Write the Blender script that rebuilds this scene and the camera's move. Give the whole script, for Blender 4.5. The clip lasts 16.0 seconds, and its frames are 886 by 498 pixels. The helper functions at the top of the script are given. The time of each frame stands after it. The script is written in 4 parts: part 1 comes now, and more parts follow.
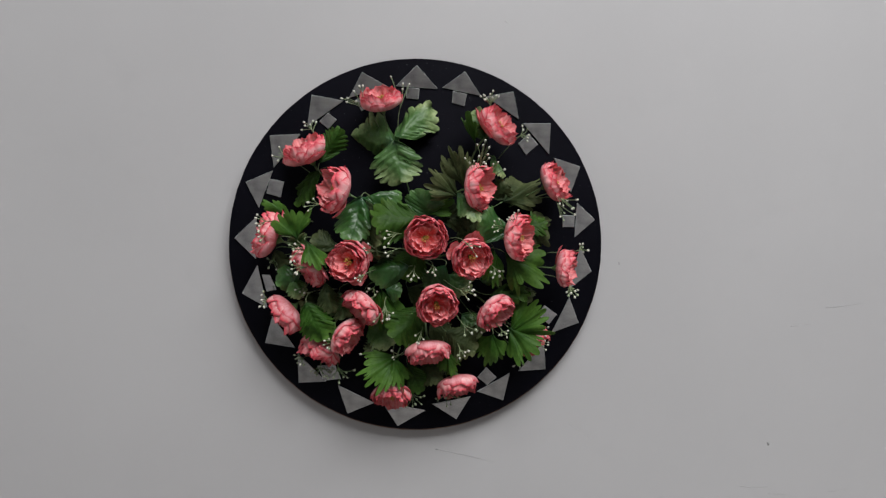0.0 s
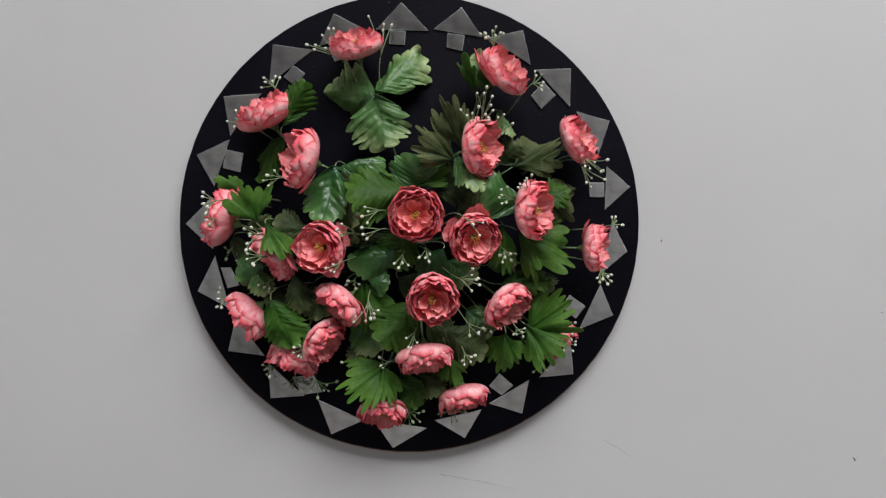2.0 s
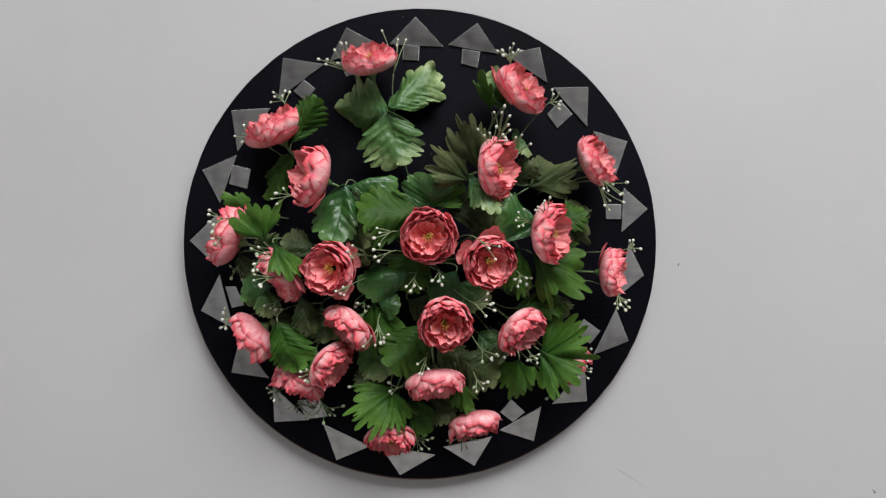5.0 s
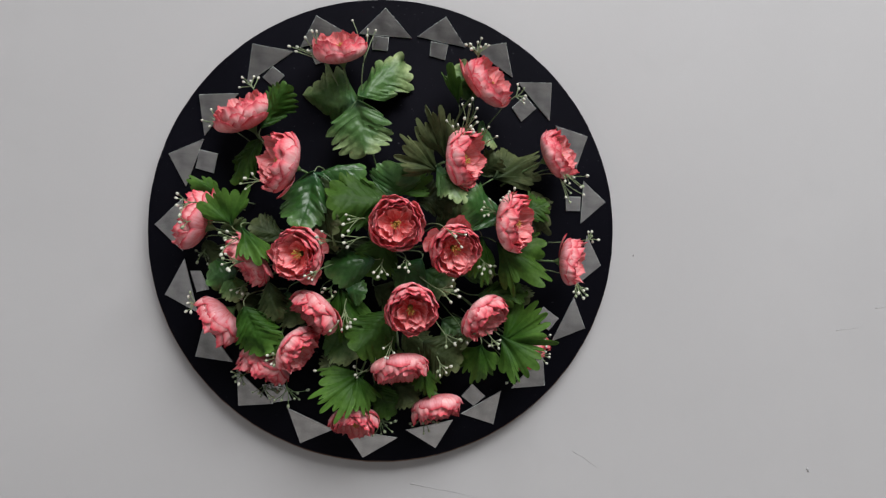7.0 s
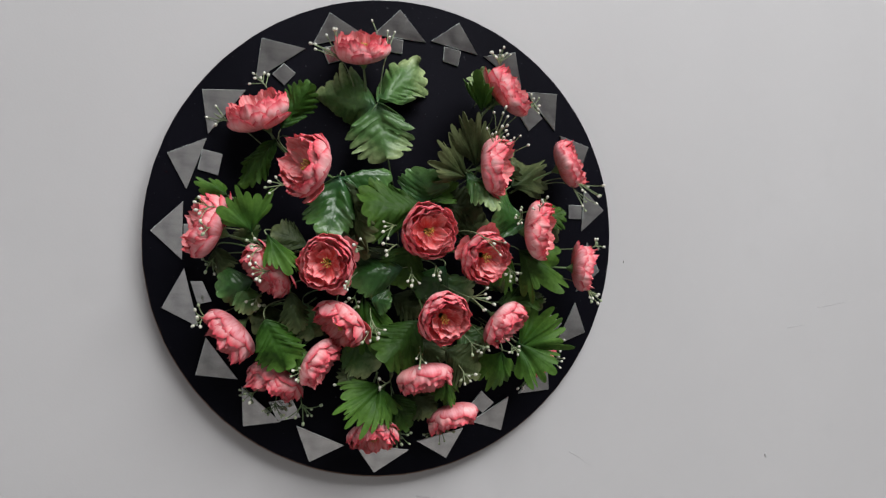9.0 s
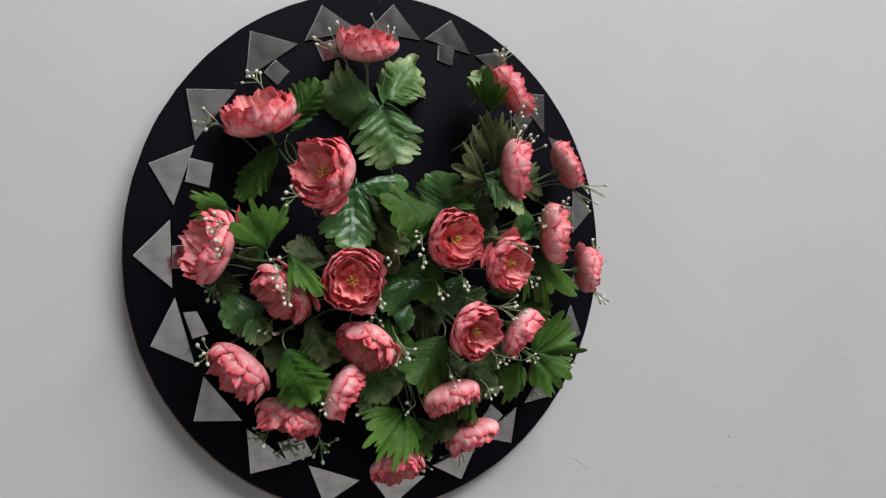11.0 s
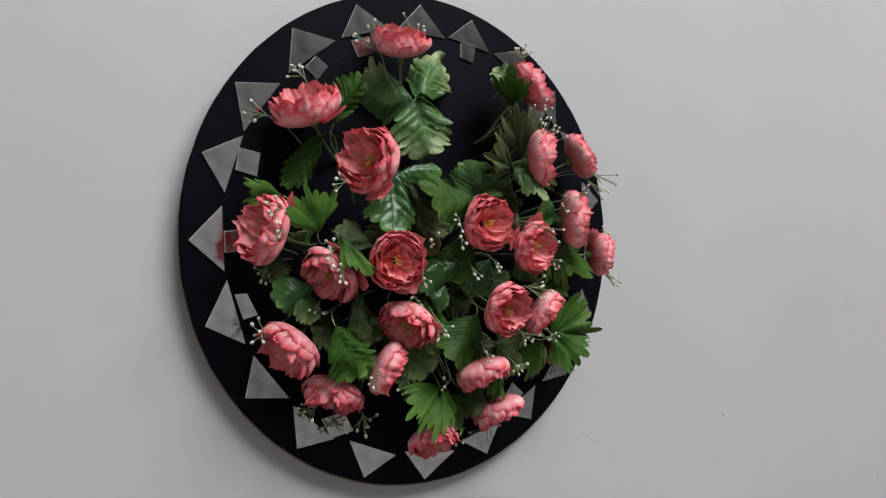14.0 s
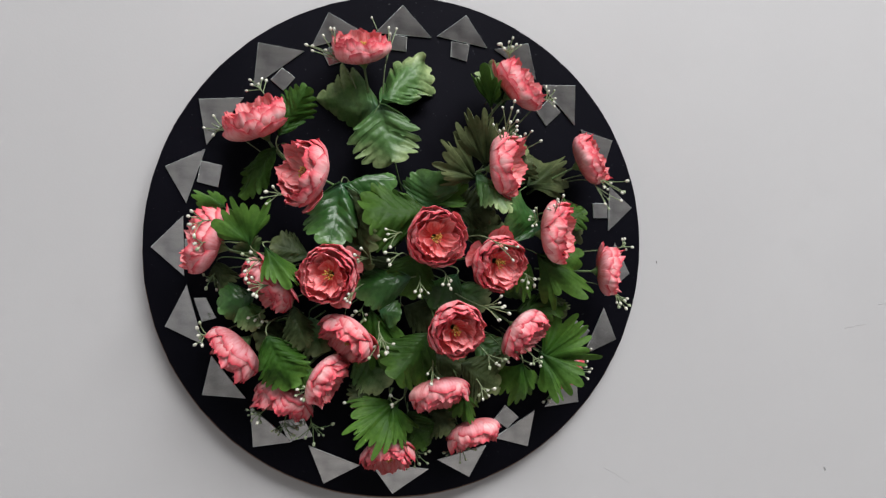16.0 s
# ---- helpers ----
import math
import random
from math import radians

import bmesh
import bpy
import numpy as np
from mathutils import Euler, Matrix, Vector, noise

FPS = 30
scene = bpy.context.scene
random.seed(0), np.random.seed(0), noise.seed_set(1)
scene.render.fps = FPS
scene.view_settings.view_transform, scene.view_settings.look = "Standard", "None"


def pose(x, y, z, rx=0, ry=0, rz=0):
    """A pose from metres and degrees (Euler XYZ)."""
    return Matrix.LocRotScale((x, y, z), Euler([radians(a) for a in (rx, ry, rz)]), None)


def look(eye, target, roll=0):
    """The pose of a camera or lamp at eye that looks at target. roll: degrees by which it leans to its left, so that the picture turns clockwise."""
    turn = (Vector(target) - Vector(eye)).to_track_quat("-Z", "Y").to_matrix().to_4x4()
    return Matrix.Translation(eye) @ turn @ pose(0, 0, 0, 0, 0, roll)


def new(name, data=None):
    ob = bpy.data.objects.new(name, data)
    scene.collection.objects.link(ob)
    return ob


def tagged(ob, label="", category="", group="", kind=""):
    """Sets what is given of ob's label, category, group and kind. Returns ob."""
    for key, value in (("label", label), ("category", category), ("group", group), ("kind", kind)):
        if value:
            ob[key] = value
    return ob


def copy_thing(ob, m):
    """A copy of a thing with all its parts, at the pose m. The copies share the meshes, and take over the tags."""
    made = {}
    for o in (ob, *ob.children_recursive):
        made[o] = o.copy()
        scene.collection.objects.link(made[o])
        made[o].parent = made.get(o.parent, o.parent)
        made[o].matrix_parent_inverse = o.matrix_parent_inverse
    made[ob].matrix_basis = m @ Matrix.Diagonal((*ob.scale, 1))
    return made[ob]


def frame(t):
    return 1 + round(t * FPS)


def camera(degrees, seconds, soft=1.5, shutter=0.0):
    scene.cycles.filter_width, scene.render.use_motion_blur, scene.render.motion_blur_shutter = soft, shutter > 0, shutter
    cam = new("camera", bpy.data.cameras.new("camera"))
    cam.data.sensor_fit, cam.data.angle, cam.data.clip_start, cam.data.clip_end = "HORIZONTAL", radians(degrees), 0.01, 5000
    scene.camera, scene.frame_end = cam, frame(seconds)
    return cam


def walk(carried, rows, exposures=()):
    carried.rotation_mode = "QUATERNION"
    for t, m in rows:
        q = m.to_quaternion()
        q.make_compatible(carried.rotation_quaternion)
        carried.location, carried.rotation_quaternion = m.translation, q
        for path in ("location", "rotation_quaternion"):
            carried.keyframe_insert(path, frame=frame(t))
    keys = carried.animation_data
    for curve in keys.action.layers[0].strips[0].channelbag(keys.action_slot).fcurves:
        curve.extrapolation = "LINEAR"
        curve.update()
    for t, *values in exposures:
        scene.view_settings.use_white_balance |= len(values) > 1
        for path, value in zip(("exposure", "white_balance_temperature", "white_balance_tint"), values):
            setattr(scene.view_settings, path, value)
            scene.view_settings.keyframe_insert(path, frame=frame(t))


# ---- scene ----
cam = camera(67.6, 16.0, soft=1.3)
PATH = [
    (0, (0.0, -0.929, 1.546), (0.117, 1.067, 1.484), 1.3),
    (0.5, (0.007, -0.892, 1.549), (0.09, 1.105, 1.479), 0.8),
    (1, (0.02, -0.854, 1.546), (0.113, 1.142, 1.471), 0.4),
    (1.5, (0.029, -0.806, 1.539), (0.091, 1.191, 1.444), -0.2),
    (2, (0.041, -0.758, 1.528), (0.078, 1.24, 1.441), -0.6),
    (2.5, (0.036, -0.716, 1.528), (0.107, 1.282, 1.454), -0.7),
    (3, (0.036, -0.693, 1.53), (0.112, 1.304, 1.45), -0.3),
    (3.5, (0.032, -0.685, 1.535), (0.095, 1.313, 1.47), -0.2),
    (4, (0.026, -0.702, 1.541), (0.052, 1.297, 1.484), -0.2),
    (4.2, (0.024, -0.708, 1.54), (0.081, 1.29, 1.485), 0.1),
    (6.3, (0.029, -0.768, 1.546), (0.051, 1.23, 1.463), 0.4),
    (6.5, (0.022, -0.767, 1.541), (0.078, 1.231, 1.468), 0.6),
    (7, (0.012, -0.753, 1.538), (0.198, 1.236, 1.452), 1.3),
    (7.5, (-0.021, -0.74, 1.537), (0.242, 1.242, 1.471), 1.5),
    (8, (-0.068, -0.726, 1.535), (0.302, 1.239, 1.49), 2.0),
    (8.5, (-0.116, -0.716, 1.537), (0.394, 1.217, 1.486), 1.6),
    (9, (-0.148, -0.714, 1.537), (0.444, 1.195, 1.474), 1.6),
    (9.5, (-0.142, -0.691, 1.536), (0.447, 1.22, 1.494), 1.0),
    (10, (-0.185, -0.645, 1.539), (0.564, 1.209, 1.499), 1.2),
    (10.2, (-0.21, -0.628, 1.543), (0.596, 1.202, 1.501), 0.3),
    (12.3, (-0.348, -0.605, 1.518), (0.852, 0.996, 1.533), -0.2),
    (12.5, (-0.362, -0.603, 1.519), (0.848, 0.99, 1.536), -0.2),
    (13, (-0.386, -0.604, 1.518), (0.809, 1.0, 1.529), -0.4),
    (13.5, (-0.376, -0.613, 1.522), (0.784, 1.017, 1.519), -1.1),
    (14, (-0.355, -0.612, 1.516), (0.735, 1.064, 1.5), -2.1),
    (14.5, (-0.306, -0.631, 1.529), (0.642, 1.13, 1.511), -2.6),
    (15, (-0.224, -0.644, 1.534), (0.533, 1.207, 1.502), -2.1),
    (15.5, (-0.155, -0.663, 1.54), (0.398, 1.259, 1.504), -2.5),
    (16, (-0.1, -0.685, 1.539), (0.344, 1.264, 1.486), -0.5),
]
walk(cam, [(t, look(eye, target, roll)) for t, eye, target, roll in PATH],
     exposures=[(0, -0.17), (1, -0.10), (1.5, -0.01), (3, 0.19), (3.7, 0.23), (7, 0.06), (10, 0.17), (13, 0.07), (14.5, 0.05), (16, 0.28)])

# ---- world and light: daylight falling through an assumed roof light into an unseen white room ----
world = bpy.data.worlds.new("sky")
scene.world = world
world.use_nodes = True
wn, wl = world.node_tree.nodes, world.node_tree.links
sky = wn.new("ShaderNodeTexSky")
sky.sky_type, sky.sun_disc = "NISHITA", False
sky.sun_elevation, sky.sun_rotation = radians(50), radians(60)
wn["Background"].inputs["Strength"].default_value = 0.08
wl.new(sky.outputs["Color"], wn["Background"].inputs["Color"])

# unseen source, placed up and right to give the soft shadow at lower left
SKY_X, SKY_Y, SKY_W, SKY_D, CEIL = 1.05, -2.55, 3.0, 2.3, 4.3
lamp = bpy.data.lights.new("skylight_daylight", "AREA")
lamp.shape, lamp.size, lamp.size_y, lamp.energy, lamp.color = "RECTANGLE", SKY_W, SKY_D, 316, (0.985, 0.99, 1.0)
lamp_ob = new("skylight_daylight", lamp)
lamp_ob.matrix_world = look((SKY_X, SKY_Y, CEIL + 0.1), (SKY_X, SKY_Y, 0))

# ---- materials ----
def material(name, rough=0.6, metal=0.0):
    m = bpy.data.materials.new(name)
    m.use_nodes = True
    b = m.node_tree.nodes["Principled BSDF"]
    b.inputs["Roughness"].default_value, b.inputs["Metallic"].default_value = rough, metal
    return m, m.node_tree.nodes, m.node_tree.links, b


def noise_node(n, l, scale, detail=4.0, coord="Object", stretch=(1, 1, 1)):
    tc, mp, tx = n.new("ShaderNodeTexCoord"), n.new("ShaderNodeMapping"), n.new("ShaderNodeTexNoise")
    mp.inputs["Scale"].default_value = stretch
    tx.inputs["Scale"].default_value, tx.inputs["Detail"].default_value = scale, detail
    l.new(tc.outputs[coord], mp.inputs["Vector"])
    l.new(mp.outputs["Vector"], tx.inputs["Vector"])
    return tx.outputs["Fac"]


def ramp(n, l, fac, *stops):
    r = n.new("ShaderNodeValToRGB")
    while len(r.color_ramp.elements) < len(stops):
        r.color_ramp.elements.new(0.5)
    for e, (p, c) in zip(r.color_ramp.elements, stops):
        e.position, e.color = p, (*c, 1)
    l.new(fac, r.inputs["Fac"])
    return r.outputs["Color"]


def mix(n, l, kind, fac, a, b):
    m = n.new("ShaderNodeMix")
    m.data_type, m.blend_type = "RGBA", kind
    for socket, v in ((m.inputs[0], fac), (m.inputs[6], a), (m.inputs[7], b)):
        if isinstance(v, (int, float)):
            socket.default_value = v
        elif isinstance(v, tuple):
            socket.default_value = (*v, 1)
        else:
            l.new(v, socket)
    return m.outputs[2]


def bump(n, l, b, height, strength, distance):
    k = n.new("ShaderNodeBump")
    k.inputs["Strength"].default_value, k.inputs["Distance"].default_value = strength, distance
    l.new(height, k.inputs["Height"])
    l.new(k.outputs["Normal"], b.inputs["Normal"])


def wall_paint():
    m, n, l, b = material("off_white_wall_paint", 0.55)
    c = ramp(n, l, noise_node(n, l, 2.3, 5), (0.3, (0.380, 0.373, 0.376)), (0.7, (0.410, 0.403, 0.406)))
    smudge = ramp(n, l, noise_node(n, l, 9, 6), (0.60, (0, 0, 0)), (0.78, (0.35, 0.35, 0.35)))
    c = mix(n, l, "MIX", smudge, c, (0.345, 0.336, 0.338))
    l.new(c, b.inputs["Base Color"])
    bump(n, l, b, noise_node(n, l, 420, 3), 0.10, 0.0006)
    return m


def plain(name, colour, rough, spread=0.12, scale=30.0, relief=0.1, distance=0.0005, metal=0.0):
    m, n, l, b = material(name, rough, metal)
    low, high = [tuple(v * (1 + s) for v in colour) for s in (-spread, spread)]
    f = noise_node(n, l, scale, 5)
    l.new(ramp(n, l, f, (0.3, low), (0.7, high)), b.inputs["Base Color"])
    bump(n, l, b, noise_node(n, l, scale * 9, 3), relief, distance)
    return m


def board_black():
    m, n, l, b = material("black_felt_board", 0.72)
    c = ramp(n, l, noise_node(n, l, 12, 6), (0.3, (0.0019, 0.0019, 0.0036)), (0.75, (0.0036, 0.0035, 0.0060)))
    lint = ramp(n, l, noise_node(n, l, 260, 2), (0.71, (0, 0, 0)), (0.76, (0.5, 0.5, 0.5)))
    l.new(mix(n, l, "MIX", lint, c, (0.05, 0.05, 0.055)), b.inputs["Base Color"])
    b.inputs["Specular IOR Level"].default_value = 0.04
    bump(n, l, b, noise_node(n, l, 900, 2), 0.35, 0.0004)
    return m


def mirror_glass():
    m, n, l, b = material("mirror_sheet", 0.06, 1.0)
    f = noise_node(n, l, 55, 6)
    streak = noise_node(n, l, 30, 4, stretch=(1, 1, 7))
    c = ramp(n, l, f, (0.3, (0.50, 0.50, 0.51)), (0.52, (0.66, 0.66, 0.665)), (0.75, (0.77, 0.765, 0.76)))
    c = mix(n, l, "MULTIPLY", 0.35, c, ramp(n, l, streak, (0.35, (0.7, 0.7, 0.7)), (0.6, (1, 1, 1))))
    l.new(c, b.inputs["Base Color"])
    r = n.new("ShaderNodeMapRange")
    r.inputs["To Min"].default_value, r.inputs["To Max"].default_value = 0.04, 0.22
    l.new(f, r.inputs["Value"])
    l.new(r.outputs["Result"], b.inputs["Roughness"])
    bump(n, l, b, noise_node(n, l, 18, 2), 0.05, 0.002)
    return m


def petal_cloth(name, tint, stops):
    """Dyed cloth with highlights painted in: the stops run from the petal's foot to its rim."""
    m, n, l, b = material(name, 0.66)
    uv, sep, info = n.new("ShaderNodeUVMap"), n.new("ShaderNodeSeparateXYZ"), n.new("ShaderNodeObjectInfo")
    l.new(uv.outputs["UV"], sep.inputs["Vector"])
    grain = noise_node(n, l, 8, 5, "UV", (1.9, 0.25, 1))
    highlight = noise_node(n, l, 3.0, 3, "UV", (1, 0.8, 1))
    wob = n.new("ShaderNodeMath")
    wob.operation = "MULTIPLY_ADD"
    wob.inputs[1].default_value = 0.20
    l.new(grain, wob.inputs[0])
    l.new(sep.outputs["Y"], wob.inputs[2])
    part_way = n.new("ShaderNodeMath")
    part_way.operation = "DIVIDE"
    part_way.inputs[1].default_value = 1.1
    l.new(wob.outputs["Value"], part_way.inputs[0])
    c = ramp(n, l, part_way.outputs["Value"], *stops)
    c = mix(n, l, "MULTIPLY", 0.7, c, ramp(n, l, grain, (0.38, (0.86, 0.46, 0.50)), (0.53, (1, 1, 1))))
    # whitish highlights painted into the colour: patches first, then streaks along the grain
    c = mix(n, l, "MIX", ramp(n, l, highlight, (0.50, (0, 0, 0)), (0.60, (0.8, 0.8, 0.8))), c, mix(n, l, "SCREEN", 0.6, c, (0.60, 0.42, 0.42)))
    c = mix(n, l, "MIX", ramp(n, l, grain, (0.55, (0, 0, 0)), (0.66, (0.55, 0.55, 0.55))), c, mix(n, l, "SCREEN", 0.6, c, (0.60, 0.45, 0.45)))
    c = mix(n, l, "MULTIPLY", 0.8, c, ramp(n, l, info.outputs["Random"], (0.0, (0.92, 0.76, 0.76)), (0.5, (1, 1, 1)), (1.0, (1, 0.88, 0.86))))
    c = mix(n, l, "MULTIPLY", 1.0, c, tint)
    l.new(c, b.inputs["Base Color"])
    bump(n, l, b, grain, 0.4, 0.0011)
    t, mx, out = n.new("ShaderNodeBsdfTranslucent"), n.new("ShaderNodeMixShader"), n["Material Output"]
    l.new(c, t.inputs["Color"])
    mx.inputs["Fac"].default_value = 0.27
    l.new(b.outputs["BSDF"], mx.inputs[1])
    l.new(t.outputs["BSDF"], mx.inputs[2])
    l.new(mx.outputs["Shader"], out.inputs["Surface"])
    return m


def leaf_cloth(name, base, middle, tip, rough=0.55, gloss=0.17):
    m, n, l, b = material(name, rough)
    b.inputs["Specular IOR Level"].default_value = gloss
    uv, sep, info = n.new("ShaderNodeUVMap"), n.new("ShaderNodeSeparateXYZ"), n.new("ShaderNodeObjectInfo")
    l.new(uv.outputs["UV"], sep.inputs["Vector"])
    f = noise_node(n, l, 60, 5)
    wob = n.new("ShaderNodeMath")
    wob.operation = "MULTIPLY_ADD"
    wob.inputs[1].default_value = 0.45
    l.new(f, wob.inputs[0])
    l.new(sep.outputs["Y"], wob.inputs[2])
    share = n.new("ShaderNodeMath")
    share.operation = "DIVIDE"
    share.inputs[1].default_value = 1.45
    l.new(wob.outputs["Value"], share.inputs[0])
    c = ramp(n, l, share.outputs["Value"], (0.16, base), (0.40, middle), (0.54, middle), (0.76, tip))
    wave = n.new("ShaderNodeMath")
    wave.operation = "PINGPONG"
    wave.inputs[1].default_value = 0.5
    l.new(sep.outputs["X"], wave.inputs[0])
    vein = ramp(n, l, wave.outputs["Value"], (0.0, (0.07, 0.07, 0.07)), (0.06, (0, 0, 0)))
    c = mix(n, l, "MIX", vein, c, tuple(0.5 * v + 0.09 for v in tip))
    c = mix(n, l, "MULTIPLY", 0.7, c, ramp(n, l, noise_node(n, l, 240, 4), (0.3, (0.62, 0.66, 0.6)), (0.6, (1, 1, 1))))
    c = mix(n, l, "MULTIPLY", 0.8, c, ramp(n, l, info.outputs["Random"], (0.0, (0.62, 0.70, 0.48)), (1.0, (1.02, 1.02, 0.76))))
    l.new(c, b.inputs["Base Color"])
    bump(n, l, b, noise_node(n, l, 110, 5), 0.55, 0.0022)
    t, mx, out = n.new("ShaderNodeBsdfTranslucent"), n.new("ShaderNodeMixShader"), n["Material Output"]
    l.new(c, t.inputs["Color"])
    mx.inputs["Fac"].default_value = 0.18
    l.new(b.outputs["BSDF"], mx.inputs[1])
    l.new(t.outputs["BSDF"], mx.inputs[2])
    l.new(mx.outputs["Shader"], out.inputs["Surface"])
    return m


WALL = wall_paint()
WHITE = plain("white_room_paint", (0.60, 0.59, 0.58), 0.6, 0.05, 4)
FLOOR = plain("grey_floor_tile", (0.19, 0.18, 0.17), 0.35, 0.08, 3)
BLACK = board_black()
EDGE = plain("brown_hardboard_edge", (0.17, 0.105, 0.075), 0.85, 0.3, 80, 0.4)
MIRROR = mirror_glass()
RIM = plain("cut_mirror_edge", (0.62, 0.66, 0.64), 0.25, 0.15, 90)
OUTER_DYE = ((0.10, (0.88, 0.24, 0.24)), (0.40, (0.94, 0.41, 0.41)), (0.72, (0.97, 0.57, 0.57)), (0.88, (0.94, 0.41, 0.43)), (0.95, (0.88, 0.18, 0.22)), (1.0, (0.72, 0.06, 0.10)))
INNER_DYE = ((0.10, (0.80, 0.08, 0.08)), (0.38, (0.92, 0.16, 0.16)), (0.70, (0.96, 0.28, 0.28)), (0.90, (0.97, 0.42, 0.42)), (1.0, (0.93, 0.28, 0.30)))
PETAL = petal_cloth("pink_petal_cloth", (0.94, 0.92, 0.92), OUTER_DYE)
PETAL_IN = petal_cloth("coral_petal_lining", (0.95, 0.93, 0.93), INNER_DYE)
GUARD = petal_cloth("dusky_pink_petal_cloth", (0.82, 0.62, 0.66), OUTER_DYE)
GREEN = leaf_cloth("green_leaf_cloth", (0.014, 0.078, 0.042), (0.078, 0.172, 0.054), (0.36, 0.44, 0.25), 0.45, 0.42)
BRIGHT = leaf_cloth("bright_green_leaf_cloth", (0.013, 0.046, 0.011), (0.030, 0.086, 0.011), (0.070, 0.152, 0.028))
DEEP = leaf_cloth("dark_green_leaf_cloth", (0.014, 0.038, 0.011), (0.032, 0.078, 0.013), (0.060, 0.125, 0.022))
OLIVE = leaf_cloth("olive_leaf_cloth", (0.020, 0.036, 0.018), (0.038, 0.054, 0.023), (0.110, 0.128, 0.068))
TEAL = leaf_cloth("blue_green_leaf_cloth", (0.020, 0.088, 0.054), (0.032, 0.098, 0.026), (0.10, 0.21, 0.07), 0.33, 0.42)
STEM = plain("green_plastic_stem", (0.085, 0.14, 0.05), 0.45, 0.25, 120)
PALE_STEM = plain("pale_green_plastic_stem", (0.17, 0.22, 0.11), 0.45, 0.25, 120)
BERRY = plain("ivory_berry_plastic", (0.52, 0.52, 0.44), 0.35, 0.12, 300)
BERRY_GREEN = plain("greenish_berry_plastic", (0.27, 0.32, 0.20), 0.4, 0.2, 300)
STAMEN = plain("yellow_stamen_thread", (0.50, 0.30, 0.055), 0.6, 0.3, 400)
SCUFF = plain("grey_wall_scuff", (0.375, 0.370, 0.373), 0.7, 0.15, 60)
DOT = plain("dark_wall_speck", (0.12, 0.11, 0.11), 0.7, 0.2, 60)


# ---- helpers ----
def mesh_of(name, verts, faces, mat, uvs=None, smooth=True):
    me = bpy.data.meshes.new(name)
    me.from_pydata([tuple(v) for v in verts], [], faces)
    me.materials.append(mat)
    if uvs is not None:
        layer = me.uv_layers.new(name="UVMap")
        for loop in me.loops:
            layer.data[loop.index].uv = uvs[loop.vertex_index]
    if smooth:
        me.polygons.foreach_set("use_smooth", [True] * len(me.polygons))
    me.update()
    return me


def part(name, me, parent, label=""):
    ob = new(name, me)
    ob.parent = parent
    if label:
        ob["label"] = label
    return ob


def box(name, x0, x1, y0, y1, z0, z1, mat, bevel=0.0):
    bm = bmesh.new()
    bmesh.ops.create_cube(bm, size=1.0, matrix=Matrix.LocRotScale(((x0 + x1) / 2, (y0 + y1) / 2, (z0 + z1) / 2), None, (x1 - x0, y1 - y0, z1 - z0)))
    if bevel:
        bmesh.ops.bevel(bm, geom=bm.edges[:], offset=bevel, segments=2, affect="EDGES")
    me = bpy.data.meshes.new(name)
    bm.to_mesh(me)
    bm.free()
    me.materials.append(mat)
    return me


def sheet(name, grid, uv, thick, mat, lining=None):
    """A closed thin shell over a grid of points (rows, columns, 3)."""
    r, c = grid.shape[:2]
    du, dv = np.gradient(grid, axis=1), np.gradient(grid, axis=0)
    nrm = np.cross(du, dv)
    nrm /= np.linalg.norm(nrm, axis=2, keepdims=True) + 1e-12
    top, low = (grid + nrm * thick / 2).reshape(-1, 3), (grid - nrm * thick / 2).reshape(-1, 3)
    k = r * c
    faces = []
    for i in range(r - 1):
        for j in range(c - 1):
            a = i * c + j
            faces.append((a, a + 1, a + c + 1, a + c))
            faces.append((k + a, k + a + c, k + a + c + 1, k + a + 1))
    border = [j for j in range(c)] + [i * c + c - 1 for i in range(1, r)] + [(r - 1) * c + j for j in range(c - 2, -1, -1)] + [i * c for i in range(r - 2, 0, -1)]
    # the cut edge has points of its own, so that it stays crisp
    rim = len(border)
    for i in range(rim):
        a, b = 2 * k + i, 2 * k + (i + 1) % rim
        faces.append((b, a, rim + a, rim + b))
    flat = uv.reshape(-1, 2)
    me = mesh_of(name, np.r_[top, low, top[border], low[border]], faces, mat, np.r_[flat, flat, flat[border], flat[border]])
    if lining:
        me.materials.append(lining)
        inner = (r - 1) * (c - 1)
        me.polygons.foreach_set("material_index", [i % 2 if i < 2 * inner else 0 for i in range(len(me.polygons))])
    return me


def curve_points(a, b, c, steps=10):
    """A smooth bend from a over the handle b to c."""
    t = np.linspace(0, 1, steps)[:, None]
    return (1 - t) ** 2 * np.array(a) + 2 * t * (1 - t) * np.array(b) + t**2 * np.array(c)


